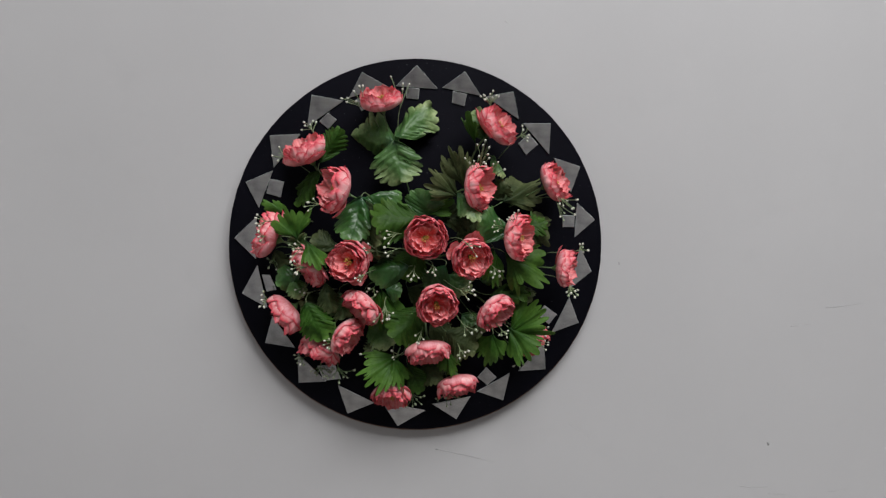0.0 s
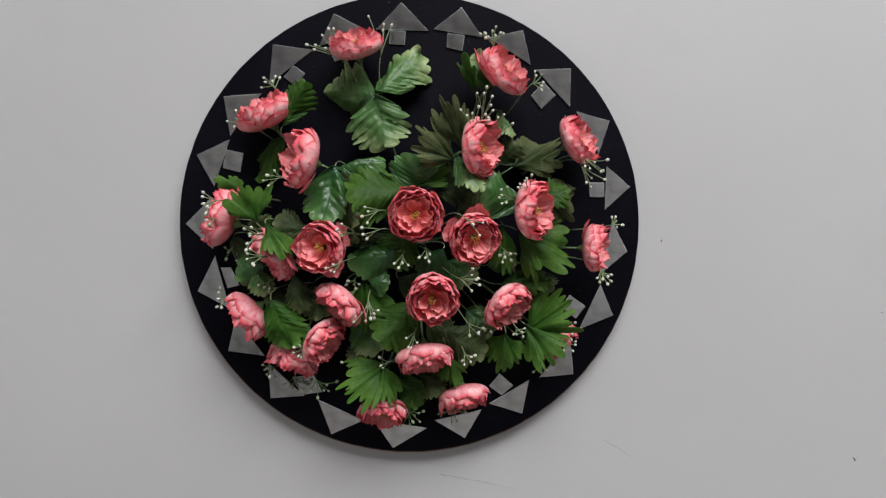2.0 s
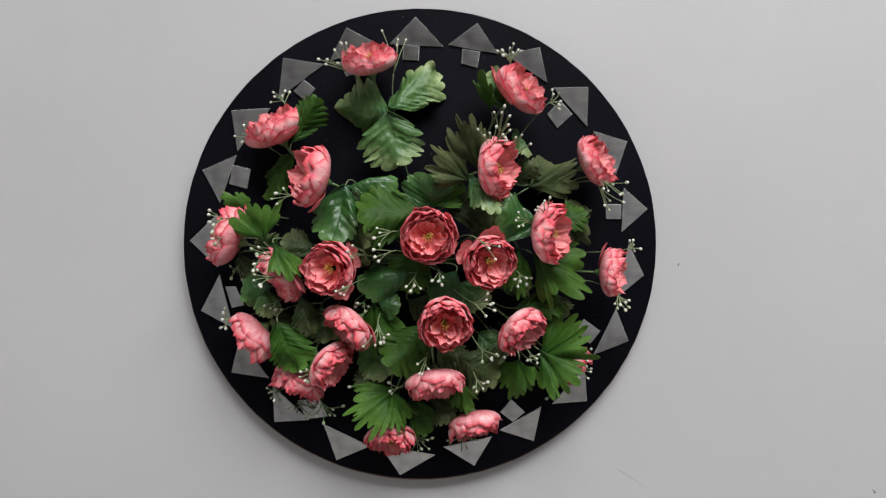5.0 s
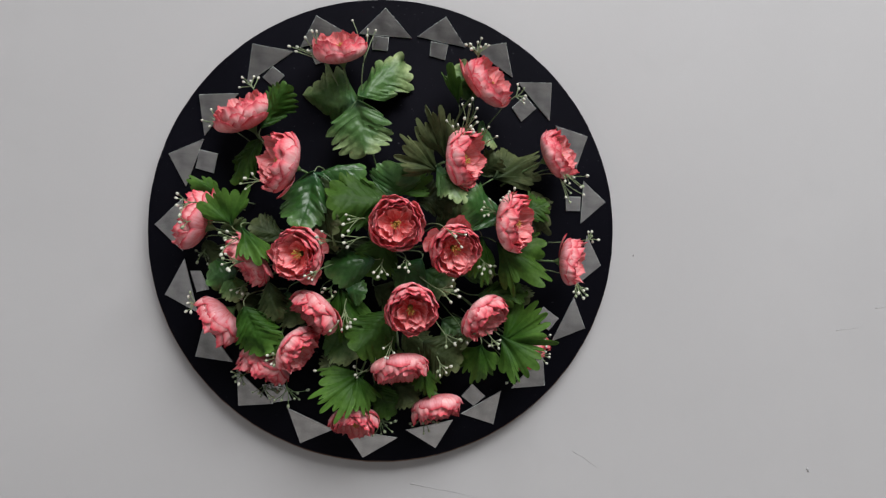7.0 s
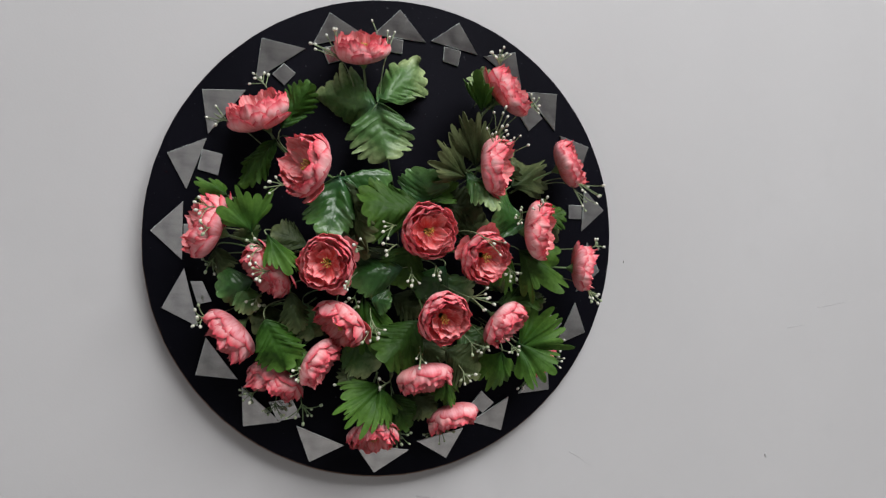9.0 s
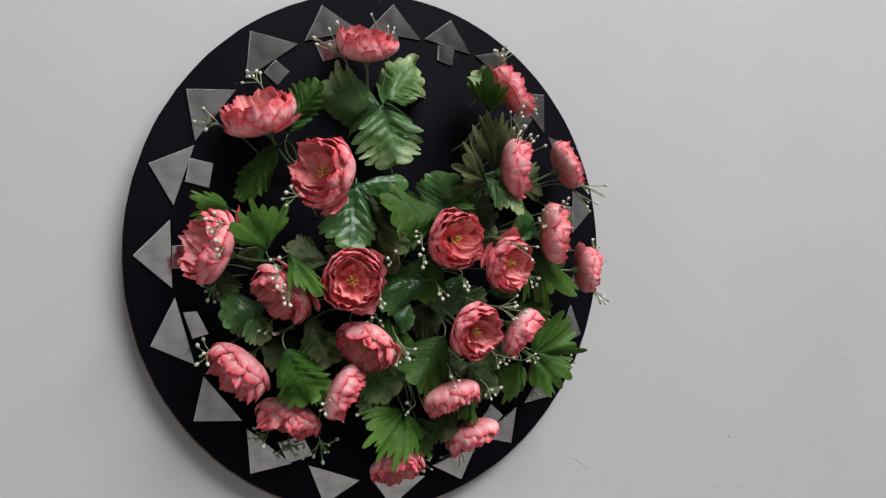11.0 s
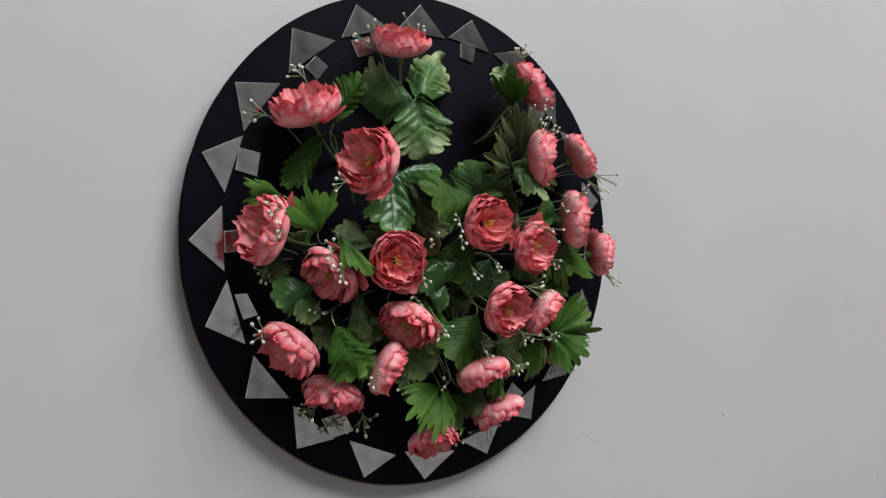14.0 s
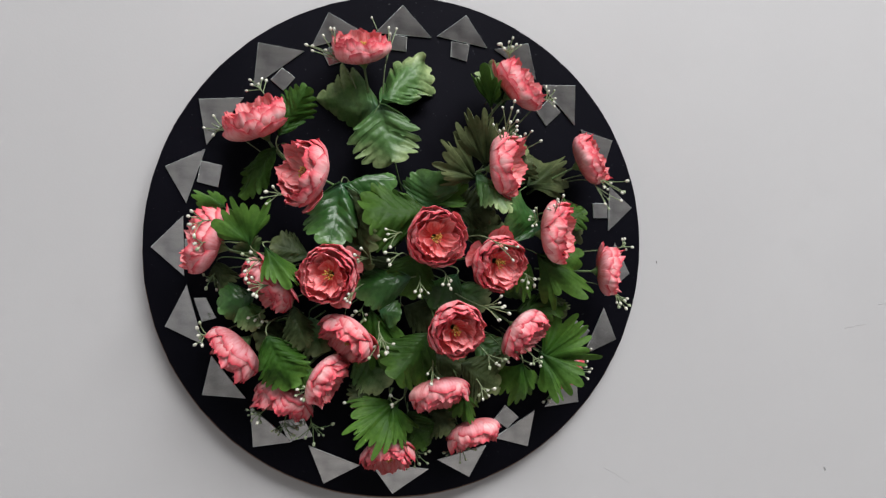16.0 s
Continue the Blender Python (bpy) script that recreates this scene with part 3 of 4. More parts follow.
# ---- leaves ----
def leaf_fan(rng, length, width, mat, teeth=9, droop=0.15, cup=0.0):
    """A broad lobed blade with blunt deep teeth, folded along rays from its foot."""
    rows, per = 14, 8
    cols = teeth * per + 1
    v, u = np.linspace(0, 1, rows)[:, None], np.linspace(-1, 1, cols)[None]
    ph = [rng.uniform(0, 6.28) for _ in range(7)]
    k = teeth * (u + 1) / 2 + (0.28 * np.sin(4 * u + ph[3]) + 0.14 * np.sin(9 * u + ph[6])) * (1 - u**2)
    f = k - np.floor(k)
    each = 1 + 0.45 * np.sin(2.3 * np.floor(k) + ph[4])
    tooth = ((1 - np.abs(2 * f - 1) ** 2.3).clip(0, 1)) ** 0.8
    lobe = (0.07 + 0.03 * math.sin(ph[4])) * np.cos(2.75 * math.pi * u + 0.6 * math.sin(ph[1]))
    reach = 0.92 - 0.25 * np.abs(u) ** 2.2 + lobe * (1 - 0.25 * np.abs(u)) + 0.05 * u * math.sin(ph[5])
    ang = u * 0.95 * (0.60 + 0.40 * v**0.8) + 0.06 * v * np.sin(7 * u + ph[0])
    r = reach * (0.02 + 0.75 * v + v**4 * (0.02 + 0.24 * tooth * each))
    x, y = r * np.sin(ang) * width * 0.90, r * np.cos(ang) * length
    q = r / reach
    crease = np.exp(-((f - 0.5) / 0.13) ** 2)
    z = length * ((0.006 * np.sin(math.pi * f) ** 2 - 0.011 * crease) * q - droop * q**2 * (1 + 0.5 * u * math.sin(ph[1])) + cup * u**2 * q + 0.085 * q * np.sin(3.4 * u + ph[2])
                  - (0.13 + 0.07 * math.sin(ph[0])) * np.abs(u) * q - 0.08 * np.abs(lobe) / 0.12 * (lobe < 0) * q + 0.07 * q**3 * np.sin(6 * u + ph[3])
                  + 0.05 * v**5 * (tooth - 0.4) * np.sin(1.9 * np.floor(k) + ph[2]) + 0.018 * np.sin(7 * q + 5 * u + ph[5]))
    uv = np.stack([k + 0.5 + 0 * v, v * 0.96 + 0 * u], -1)
    return sheet("blade", np.stack([x, y, z], -1), uv, 0.0005, mat)


def leaf_blade(rng, length, width, mat, teeth=9, droop=0.15, cup=0.0):
    """An obovate blade, puffed between its forward-slanting veins, with blunt lobes."""
    if teeth > 0:
        return leaf_fan(rng, length, width, mat, teeth, droop, cup)
    crisp = mat in (OLIVE, DEEP, BRIGHT)
    lobes, per, half = (8 if crisp else 7), 8, 9
    s = np.linspace(0, 1, lobes * per + 1)[:, None]
    u = np.linspace(-1, 1, 2 * half + 1)[None]
    ph = [rng.uniform(0, 6.28) for _ in range(8)]
    a, side = np.abs(u), np.sign(u)
    calm = np.sin(math.pi * s)
    k = np.clip(lobes * s + (0.30 * np.sin(6 * s + ph[0]) + 0.30 * side * math.sin(ph[1])) * calm, 0, lobes)
    f = k - np.floor(k)
    tooth = ((1 - np.abs(2 * f**1.25 - 1) ** (1.7 if crisp else 2.2)).clip(0, 1)) ** 0.75
    small = 0.5 - 0.5 * np.cos(6 * math.pi * f + ph[3])
    grow = np.clip((s - 0.16) / 0.25, 0, 1)
    smooth = 0.4 if mat is TEAL else 1.0
    deep = smooth * (0.30 + 0.06 * math.sin(ph[5])) * grow * (1 + 0.40 * np.sin(2.2 * np.floor(k) + ph[1] + side))
    body = np.sin(math.pi * s**1.08) ** 0.66 * (1 + 0.10 * side * math.sin(ph[2]) + 0.07 * np.cos(9.4 * s + ph[3]))
    inner, outer = body * (1 - deep), body * (1 - deep + deep * (1.20 * tooth + 0.10 * small))
    mid_y = length * s**1.5 * (0.68 + 0.26 * s)
    edge_y = length * (0.02 + 0.95 * s**0.92 + 0.05 * calm)
    x = side * 0.52 * width * (a * inner + a**3 * (outer - inner))
    y = mid_y + (edge_y - mid_y) * a**1.3 + 0.065 * length * grow * (tooth - 0.3) * a**4
    crease = np.exp(-((f - 0.5) / 0.11) ** 2)
    z = length * ((0.006 * np.sin(math.pi * a) ** 0.8 * (0.35 + np.cos(2 * math.pi * f)) - 0.009 * crease * a**0.5) * calm**0.5 - 0.03 * np.exp(-((a / 0.10) ** 2)) * calm
                  - droop * (y / length) ** 2 - (0.13 + 0.11 * math.sin(ph[3])) * a**1.4 * calm**0.8 + cup * a**2
                  + 0.075 * a * np.sin(4.6 * s + ph[4] + 2 * side) + 0.055 * np.sin(5.5 * s + ph[5]) * s + 0.05 * a**3 * np.sin(15 * s + ph[2] + side)
                  + 0.024 * np.sin(5 * u + 9 * s + ph[6]) * calm + 0.012 * np.sin(11 * u - 13 * s + ph[7]) * a * calm + 0.007 * np.sin(19 * u + 6 * s + ph[0]) * np.sin(17 * s + ph[4]) * calm)
    grid = np.stack([x + 0 * y, y, z], -1)
    uv = np.stack([k + 0.5 + 0 * u, 0.05 + 0.60 * s + 0.35 * a**1.6], -1)
    return sheet("blade", grid, uv, 0.0005, mat)


def leaf(base, tip, facing, width, mat, label, droop=0.15, seed=1, root=None, cup=0.0, teeth=9):
    rng = random.Random(seed)
    base, tip = Vector(base), Vector(tip)
    length = (tip - base).length
    top = tagged(new("artificial_leaf"), label, "artificial leaf", "leaves on the board")
    m = frame_of(base, tip - base, facing)
    top.matrix_world = m
    part("blade", leaf_blade(rng, length * 1.02, width, mat, teeth, droop, cup), top)
    inv = np.array(m.inverted())
    foot = root_of(base, 0.035) if root is None else np.array(root)
    hand = np.array(base - (tip - base) * 0.35)
    hand[1] = min(hand[1], FRONT - 0.002)
    pts = curve_points(foot, hand, np.array(base), 10)
    local = pts @ inv[:3, :3].T + inv[:3, 3]
    part("petiole", tubes("petiole", [(local, 0.0009, 0.0005)], STEM if mat in (OLIVE, GREEN, DEEP) else PALE_STEM), top)
    return top


leaf((-0.0180, -0.0500, 1.6580), (-0.0790, -0.0240, 1.6700), (0, -1, -0.2), 0.0700, GREEN, "green cloth leaf with a pale toothed tip", 0.10, 1, cup=-0.10, teeth=0)
leaf((-0.0160, -0.0520, 1.6610), (0.0340, -0.0340, 1.7160), (-0.2, -1, 0.2), 0.0474, GREEN, "green cloth leaf with a pale toothed tip", 0.10, 2, cup=0.00, teeth=0)
leaf((-0.0160, -0.0520, 1.6610), (-0.0080, -0.0640, 1.6050), (-0.3, -1, 0.22), 0.0640, GREEN, "green cloth leaf with a pale toothed tip", 0.10, 3, cup=0.00, teeth=0, root=(0.0090, -0.0200, 1.5810))
leaf((-0.1111, -0.0668, 1.6267), (-0.0843, -0.0750, 1.6716), (0.1, -0.95, 0.1), 0.0300, BRIGHT, "bright green cloth leaf with a toothed edge", 0.10, 4, cup=0.00, teeth=0)
leaf((-0.1138, -0.0460, 1.6188), (-0.1520, -0.0424, 1.5758), (-0.3, -0.9, 0.3), 0.0250, DEEP, "dark green cloth leaf with a toothed edge", 0.15, 5, cup=0.00, teeth=0)
leaf((-0.0580, -0.0720, 1.5840), (-0.0060, -0.0780, 1.5930), (0.0, -0.7, 0.8), 0.0266, TEAL, "glossy blue-green cloth leaf with a pleated surface", 0.10, 6, cup=0.00, teeth=0)
leaf((-0.0550, -0.0700, 1.5820), (0.0110, -0.0600, 1.5820), (0.0, -0.7, 0.8), 0.0334, BRIGHT, "bright green cloth leaf with a toothed edge", 0.10, 7, cup=0.00, teeth=10)
leaf((-0.0560, -0.0770, 1.5840), (-0.0680, -0.0950, 1.5290), (0, -1, 0.2), 0.0480, TEAL, "glossy blue-green cloth leaf with a pleated surface", 0.15, 8, cup=0.00, teeth=0)
leaf((-0.0490, -0.0750, 1.5780), (-0.0372, -0.1080, 1.5090), (-0.85, -0.35, 0.1), 0.0480, OLIVE, "dull olive cloth leaf with a pleated surface", 0.15, 9, cup=0.00, teeth=0)
leaf((0.0230, -0.0920, 1.5540), (-0.0380, -0.1180, 1.5610), (0, -1, 0.3), 0.0560, DEEP, "dark green cloth leaf with a toothed edge", 0.05, 10, cup=0.00, teeth=0)
leaf((0.0240, -0.0850, 1.5580), (0.0260, -0.1000, 1.5930), (0, -0.8, 0.55), 0.0477, TEAL, "glossy blue-green cloth leaf with a pleated surface", 0.10, 11, cup=0.00, teeth=0)
leaf((0.0260, -0.0850, 1.5620), (0.0560, -0.0850, 1.5890), (0, -0.8, 0.55), 0.0363, BRIGHT, "bright green cloth leaf with a toothed edge", 0.10, 12, cup=0.00, teeth=10)
leaf((0.0440, -0.0800, 1.5620), (0.0880, -0.0850, 1.5600), (0, -0.9, 0.3), 0.0399, OLIVE, "dull olive cloth leaf with a pleated surface", 0.15, 13, cup=0.00, teeth=0)
leaf((0.0673, -0.0950, 1.5860), (0.0331, -0.1250, 1.6081), (-0.35, -0.9, 0.3), 0.0460, OLIVE, "dull olive cloth leaf with a pleated surface", 0.10, 14, cup=0.00, teeth=10)
leaf((0.0747, -0.1000, 1.5965), (0.0543, -0.1300, 1.6416), (-0.45, -0.9, 0.1), 0.0400, OLIVE, "dull olive cloth leaf with a pleated surface", 0.05, 15, cup=0.00, teeth=10)
leaf((0.0650, -0.1000, 1.5910), (0.0880, -0.1300, 1.5640), (0, -0.8, 0.5), 0.0260, GREEN, "green cloth leaf with a pale toothed tip", 0.20, 16, cup=0.00, teeth=0)
leaf((0.1280, -0.0600, 1.5830), (0.1900, -0.0280, 1.6180), (0, -1, 0.2), 0.0593, OLIVE, "dull olive cloth leaf with a pleated surface", 0.10, 17, cup=0.00, teeth=10)
leaf((0.1130, -0.0600, 1.6420), (0.1330, -0.0650, 1.6190), (0.4, -0.7, 0.4), 0.0185, GREEN, "green cloth leaf with a pale toothed tip", 0.20, 18, cup=0.00, teeth=0)
leaf((0.0889, -0.0720, 1.6573), (0.0714, -0.0850, 1.6872), (-0.9, -0.28, 0.1), 0.0520, BRIGHT, "bright green cloth leaf with a toothed edge", 0.10, 19, cup=0.00, teeth=10)
leaf((0.1050, -0.0600, 1.6620), (0.0910, -0.0550, 1.7060), (-0.2, -1, 0.0), 0.0325, GREEN, "green cloth leaf with a pale toothed tip", 0.10, 20, cup=0.00, teeth=0)
leaf((0.1590, -0.0800, 1.5560), (0.2070, -0.0500, 1.5340), (0, -1, 0.2), 0.0577, OLIVE, "dull olive cloth leaf with a pleated surface", 0.15, 21, cup=0.00, teeth=10)
leaf((0.1450, -0.0850, 1.5470), (0.1830, -0.0800, 1.5640), (0.0, -0.8, 0.5), 0.0335, DEEP, "dark green cloth leaf with a toothed edge", 0.20, 22, cup=0.00, teeth=0)
leaf((0.1340, -0.0850, 1.5430), (0.0950, -0.1120, 1.5600), (0, -1, 0.3), 0.0479, TEAL, "glossy blue-green cloth leaf with a pleated surface", 0.10, 23, cup=0.00, teeth=0)
leaf((0.1290, -0.0850, 1.5170), (0.1850, -0.0850, 1.4810), (0, -1, 0.25), 0.0666, DEEP, "dark green cloth leaf with a toothed edge", 0.10, 24, cup=0.00, teeth=10)
leaf((0.0060, -0.0850, 1.4970), (-0.0460, -0.0800, 1.4890), (0, -1, 0.35), 0.0381, TEAL, "glossy blue-green cloth leaf with a pleated surface", 0.12, 25, cup=0.00, teeth=0)
leaf((0.0170, -0.0850, 1.5200), (0.0020, -0.0850, 1.4780), (0, -1, 0.2), 0.0446, DEEP, "dark green cloth leaf with a toothed edge", 0.15, 26, cup=0.00, teeth=0)
leaf((-0.0220, -0.0750, 1.4660), (-0.0030, -0.0800, 1.4610), (0.1, -1, 0.1), 0.0243, TEAL, "glossy blue-green cloth leaf with a pleated surface", 0.10, 27, cup=0.00, teeth=0)
leaf((-0.0300, -0.0700, 1.4690), (-0.0120, -0.0850, 1.4130), (0.2, -1, 0.2), 0.0486, BRIGHT, "bright green cloth leaf with a toothed edge", 0.15, 28, cup=0.00, teeth=10)
leaf((0.0240, -0.0850, 1.4450), (-0.0120, -0.0980, 1.4050), (0, -1, 0.2), 0.0554, DEEP, "dark green cloth leaf with a toothed edge", 0.10, 29, cup=0.00, teeth=0)
leaf((0.1410, -0.0600, 1.4090), (0.1810, -0.0850, 1.4480), (0.1, -1, 0.4), 0.0612, BRIGHT, "bright green cloth leaf with a toothed edge", 0.10, 30, cup=0.00, teeth=10)
leaf((0.1400, -0.0600, 1.4170), (0.1770, -0.0860, 1.3900), (0.1, -1, 0.3), 0.0579, BRIGHT, "bright green cloth leaf with a toothed edge", 0.10, 31, cup=0.00, teeth=11)
leaf((0.1180, -0.0750, 1.4100), (0.1160, -0.0600, 1.3620), (0, -1, 0.3), 0.0453, BRIGHT, "bright green cloth leaf with a toothed edge", 0.15, 32, cup=0.00, teeth=10)
leaf((-0.0015, -0.0600, 1.3772), (-0.0489, -0.0940, 1.3612), (-0.1, -0.8, 0.5), 0.0550, BRIGHT, "bright green cloth leaf with a toothed edge", 0.15, 33, cup=0.00, teeth=12)
leaf((-0.0100, -0.0680, 1.3770), (0.0060, -0.0850, 1.3420), (0.3, -0.8, 0.4), 0.0358, BRIGHT, "bright green cloth leaf with a toothed edge", 0.20, 34, cup=0.00, teeth=10)
leaf((0.0080, -0.0550, 1.3650), (0.0270, -0.0600, 1.3270), (0.1, -1, 0.2), 0.0321, DEEP, "dark green cloth leaf with a toothed edge", 0.20, 35, cup=0.00, teeth=0)
leaf((-0.1230, -0.0800, 1.4480), (-0.1030, -0.0860, 1.3990), (-0.2, -1, 0.2), 0.0430, BRIGHT, "bright green cloth leaf with a toothed edge", 0.12, 36, cup=0.00, teeth=0)
leaf((-0.0990, -0.0700, 1.4280), (-0.0920, -0.0830, 1.3950), (-0.2, -1, 0.2), 0.0217, BRIGHT, "bright green cloth leaf with a toothed edge", 0.10, 37, cup=0.00, teeth=10)
leaf((-0.1362, -0.0800, 1.5280), (-0.1463, -0.0980, 1.5641), (-0.1, -0.9, 0.4), 0.0520, BRIGHT, "bright green cloth leaf with a toothed edge", 0.10, 38, cup=0.00, teeth=9)
leaf((-0.1580, -0.0600, 1.5621), (-0.1864, -0.0500, 1.5772), (0, -0.9, 0.4), 0.0300, BRIGHT, "bright green cloth leaf with a toothed edge", 0.15, 39, cup=0.00, teeth=10)
leaf((-0.1233, -0.0940, 1.5270), (-0.0956, -0.1120, 1.4964), (0.55, -0.85, 0.15), 0.0360, BRIGHT, "bright green cloth leaf with a toothed edge", 0.10, 40, cup=0.00, teeth=10)
leaf((-0.0860, -0.0800, 1.5170), (-0.1170, -0.0850, 1.5320), (0, -0.9, 0.5), 0.0296, OLIVE, "dull olive cloth leaf with a pleated surface", 0.15, 41, cup=0.00, teeth=0)
leaf((-0.1340, -0.0600, 1.4820), (-0.1680, -0.0580, 1.4720), (0, -1, 0.2), 0.0337, TEAL, "glossy blue-green cloth leaf with a pleated surface", 0.12, 42, cup=0.00, teeth=0)
leaf((-0.1450, -0.0550, 1.4780), (-0.1330, -0.0650, 1.4540), (0, -1, 0.2), 0.0258, GREEN, "green cloth leaf with a pale toothed tip", 0.20, 43, cup=0.00, teeth=0)
leaf((0.0570, -0.0720, 1.4120), (0.0980, -0.0740, 1.3860), (0, -1, 0.2), 0.0462, OLIVE, "dull olive cloth leaf with a pleated surface", 0.15, 44, cup=0.00, teeth=0)
leaf((0.0580, -0.0700, 1.3860), (0.0680, -0.0720, 1.3520), (0, -1, 0.2), 0.0284, DEEP, "dark green cloth leaf with a toothed edge", 0.15, 45, cup=0.00, teeth=10)
leaf((0.1140, -0.0700, 1.4610), (0.1680, -0.0640, 1.4660), (0, -0.8, 0.6), 0.0300, DEEP, "dark green cloth leaf with a toothed edge", 0.15, 46, cup=0.00, teeth=0)
leaf((-0.1000, -0.0800, 1.4730), (-0.0880, -0.0850, 1.4360), (0.2, -1, 0.2), 0.0275, OLIVE, "dull olive cloth leaf with a pleated surface", 0.20, 47, cup=0.00, teeth=0)
leaf((-0.1670, -0.0550, 1.5130), (-0.1640, -0.0500, 1.4860), (-0.2, -1, 0.2), 0.0249, OLIVE, "dull olive cloth leaf with a pleated surface", 0.20, 48, cup=0.00, teeth=0)
leaf((0.1140, -0.0850, 1.5230), (0.1210, -0.0950, 1.4760), (0.2, -1, 0.2), 0.0340, BRIGHT, "bright green cloth leaf with a toothed edge", 0.15, 49, cup=0.00, teeth=10)
leaf((0.0540, -0.0700, 1.4980), (0.0320, -0.0700, 1.4630), (0, -1, 0.2), 0.0372, TEAL, "glossy blue-green cloth leaf with a pleated surface", 0.15, 50, cup=0.00, teeth=0)
leaf((0.0590, -0.0450, 1.4840), (0.0860, -0.0620, 1.4660), (0, -1, 0.15), 0.0366, GREEN, "green cloth leaf with a pale toothed tip", 0.20, 51, cup=0.00, teeth=0)
leaf((0.0060, -0.0450, 1.4660), (0.0340, -0.0620, 1.4510), (0, -1, 0.15), 0.0360, OLIVE, "dull olive cloth leaf with a pleated surface", 0.20, 52, cup=0.00, teeth=0)
leaf((-0.0390, -0.0450, 1.4240), (-0.0160, -0.0620, 1.3900), (0, -1, 0.15), 0.0444, GREEN, "green cloth leaf with a pale toothed tip", 0.20, 53, cup=0.00, teeth=0)
leaf((0.0370, -0.0450, 1.4190), (0.0590, -0.0620, 1.3990), (0, -1, 0.15), 0.0342, OLIVE, "dull olive cloth leaf with a pleated surface", 0.20, 54, cup=0.00, teeth=0)
leaf((0.0690, -0.0450, 1.5320), (0.1010, -0.0620, 1.5480), (0, -1, 0.15), 0.0396, OLIVE, "dull olive cloth leaf with a pleated surface", 0.20, 55, cup=0.00, teeth=0)
leaf((-0.0510, -0.0450, 1.4590), (-0.0450, -0.0620, 1.4220), (0, -1, 0.15), 0.0412, OLIVE, "dull olive cloth leaf with a pleated surface", 0.20, 56, cup=0.00, teeth=0)
leaf((-0.0850, -0.0450, 1.4590), (-0.0750, -0.0620, 1.4270), (0, -1, 0.15), 0.0376, GREEN, "green cloth leaf with a pale toothed tip", 0.20, 57, cup=0.00, teeth=0)
leaf((0.1020, -0.0450, 1.4790), (0.1280, -0.0620, 1.4870), (0, -1, 0.15), 0.0321, GREEN, "green cloth leaf with a pale toothed tip", 0.20, 58, cup=0.00, teeth=0)
leaf((0.0050, -0.0450, 1.5120), (-0.0250, -0.0620, 1.4950), (0, -1, 0.15), 0.0384, OLIVE, "dull olive cloth leaf with a pleated surface", 0.20, 59, cup=0.00, teeth=0)
leaf((0.0790, -0.0450, 1.4310), (0.1060, -0.0620, 1.4100), (0, -1, 0.15), 0.0382, GREEN, "green cloth leaf with a pale toothed tip", 0.20, 60, cup=0.00, teeth=0)
leaf((-0.0020, -0.0450, 1.5240), (0.0020, -0.0620, 1.5530), (0, -1, 0.15), 0.0339, OLIVE, "dull olive cloth leaf with a pleated surface", 0.20, 61, cup=0.00, teeth=0)
leaf((-0.0350, -0.0450, 1.5000), (-0.0540, -0.0620, 1.5390), (0, -1, 0.15), 0.0466, OLIVE, "dull olive cloth leaf with a pleated surface", 0.20, 62, cup=0.00, teeth=0)
leaf((-0.1010, -0.0450, 1.4470), (-0.1320, -0.0620, 1.4400), (0, -1, 0.15), 0.0360, OLIVE, "dull olive cloth leaf with a pleated surface", 0.20, 63, cup=0.00, teeth=0)
leaf((0.1520, -0.0450, 1.4740), (0.1660, -0.0620, 1.4520), (0, -1, 0.15), 0.0311, OLIVE, "dull olive cloth leaf with a pleated surface", 0.20, 64, cup=0.00, teeth=0)
leaf((-0.0210, -0.0450, 1.3950), (-0.0440, -0.0620, 1.3760), (0, -1, 0.15), 0.0343, OLIVE, "dull olive cloth leaf with a pleated surface", 0.20, 65, cup=0.00, teeth=0)
leaf((0.0270, -0.0450, 1.3660), (0.0490, -0.0620, 1.3460), (0, -1, 0.15), 0.0342, OLIVE, "dull olive cloth leaf with a pleated surface", 0.20, 66, cup=0.00, teeth=0)
leaf((-0.1360, -0.0450, 1.5140), (-0.1400, -0.0620, 1.5310), (0, -1, 0.15), 0.0244, GREEN, "green cloth leaf with a pale toothed tip", 0.20, 67, cup=0.00, teeth=0)
leaf((0.1160, -0.0450, 1.5880), (0.1350, -0.0620, 1.6050), (0, -1, 0.15), 0.0306, OLIVE, "dull olive cloth leaf with a pleated surface", 0.20, 68, cup=0.00, teeth=0)


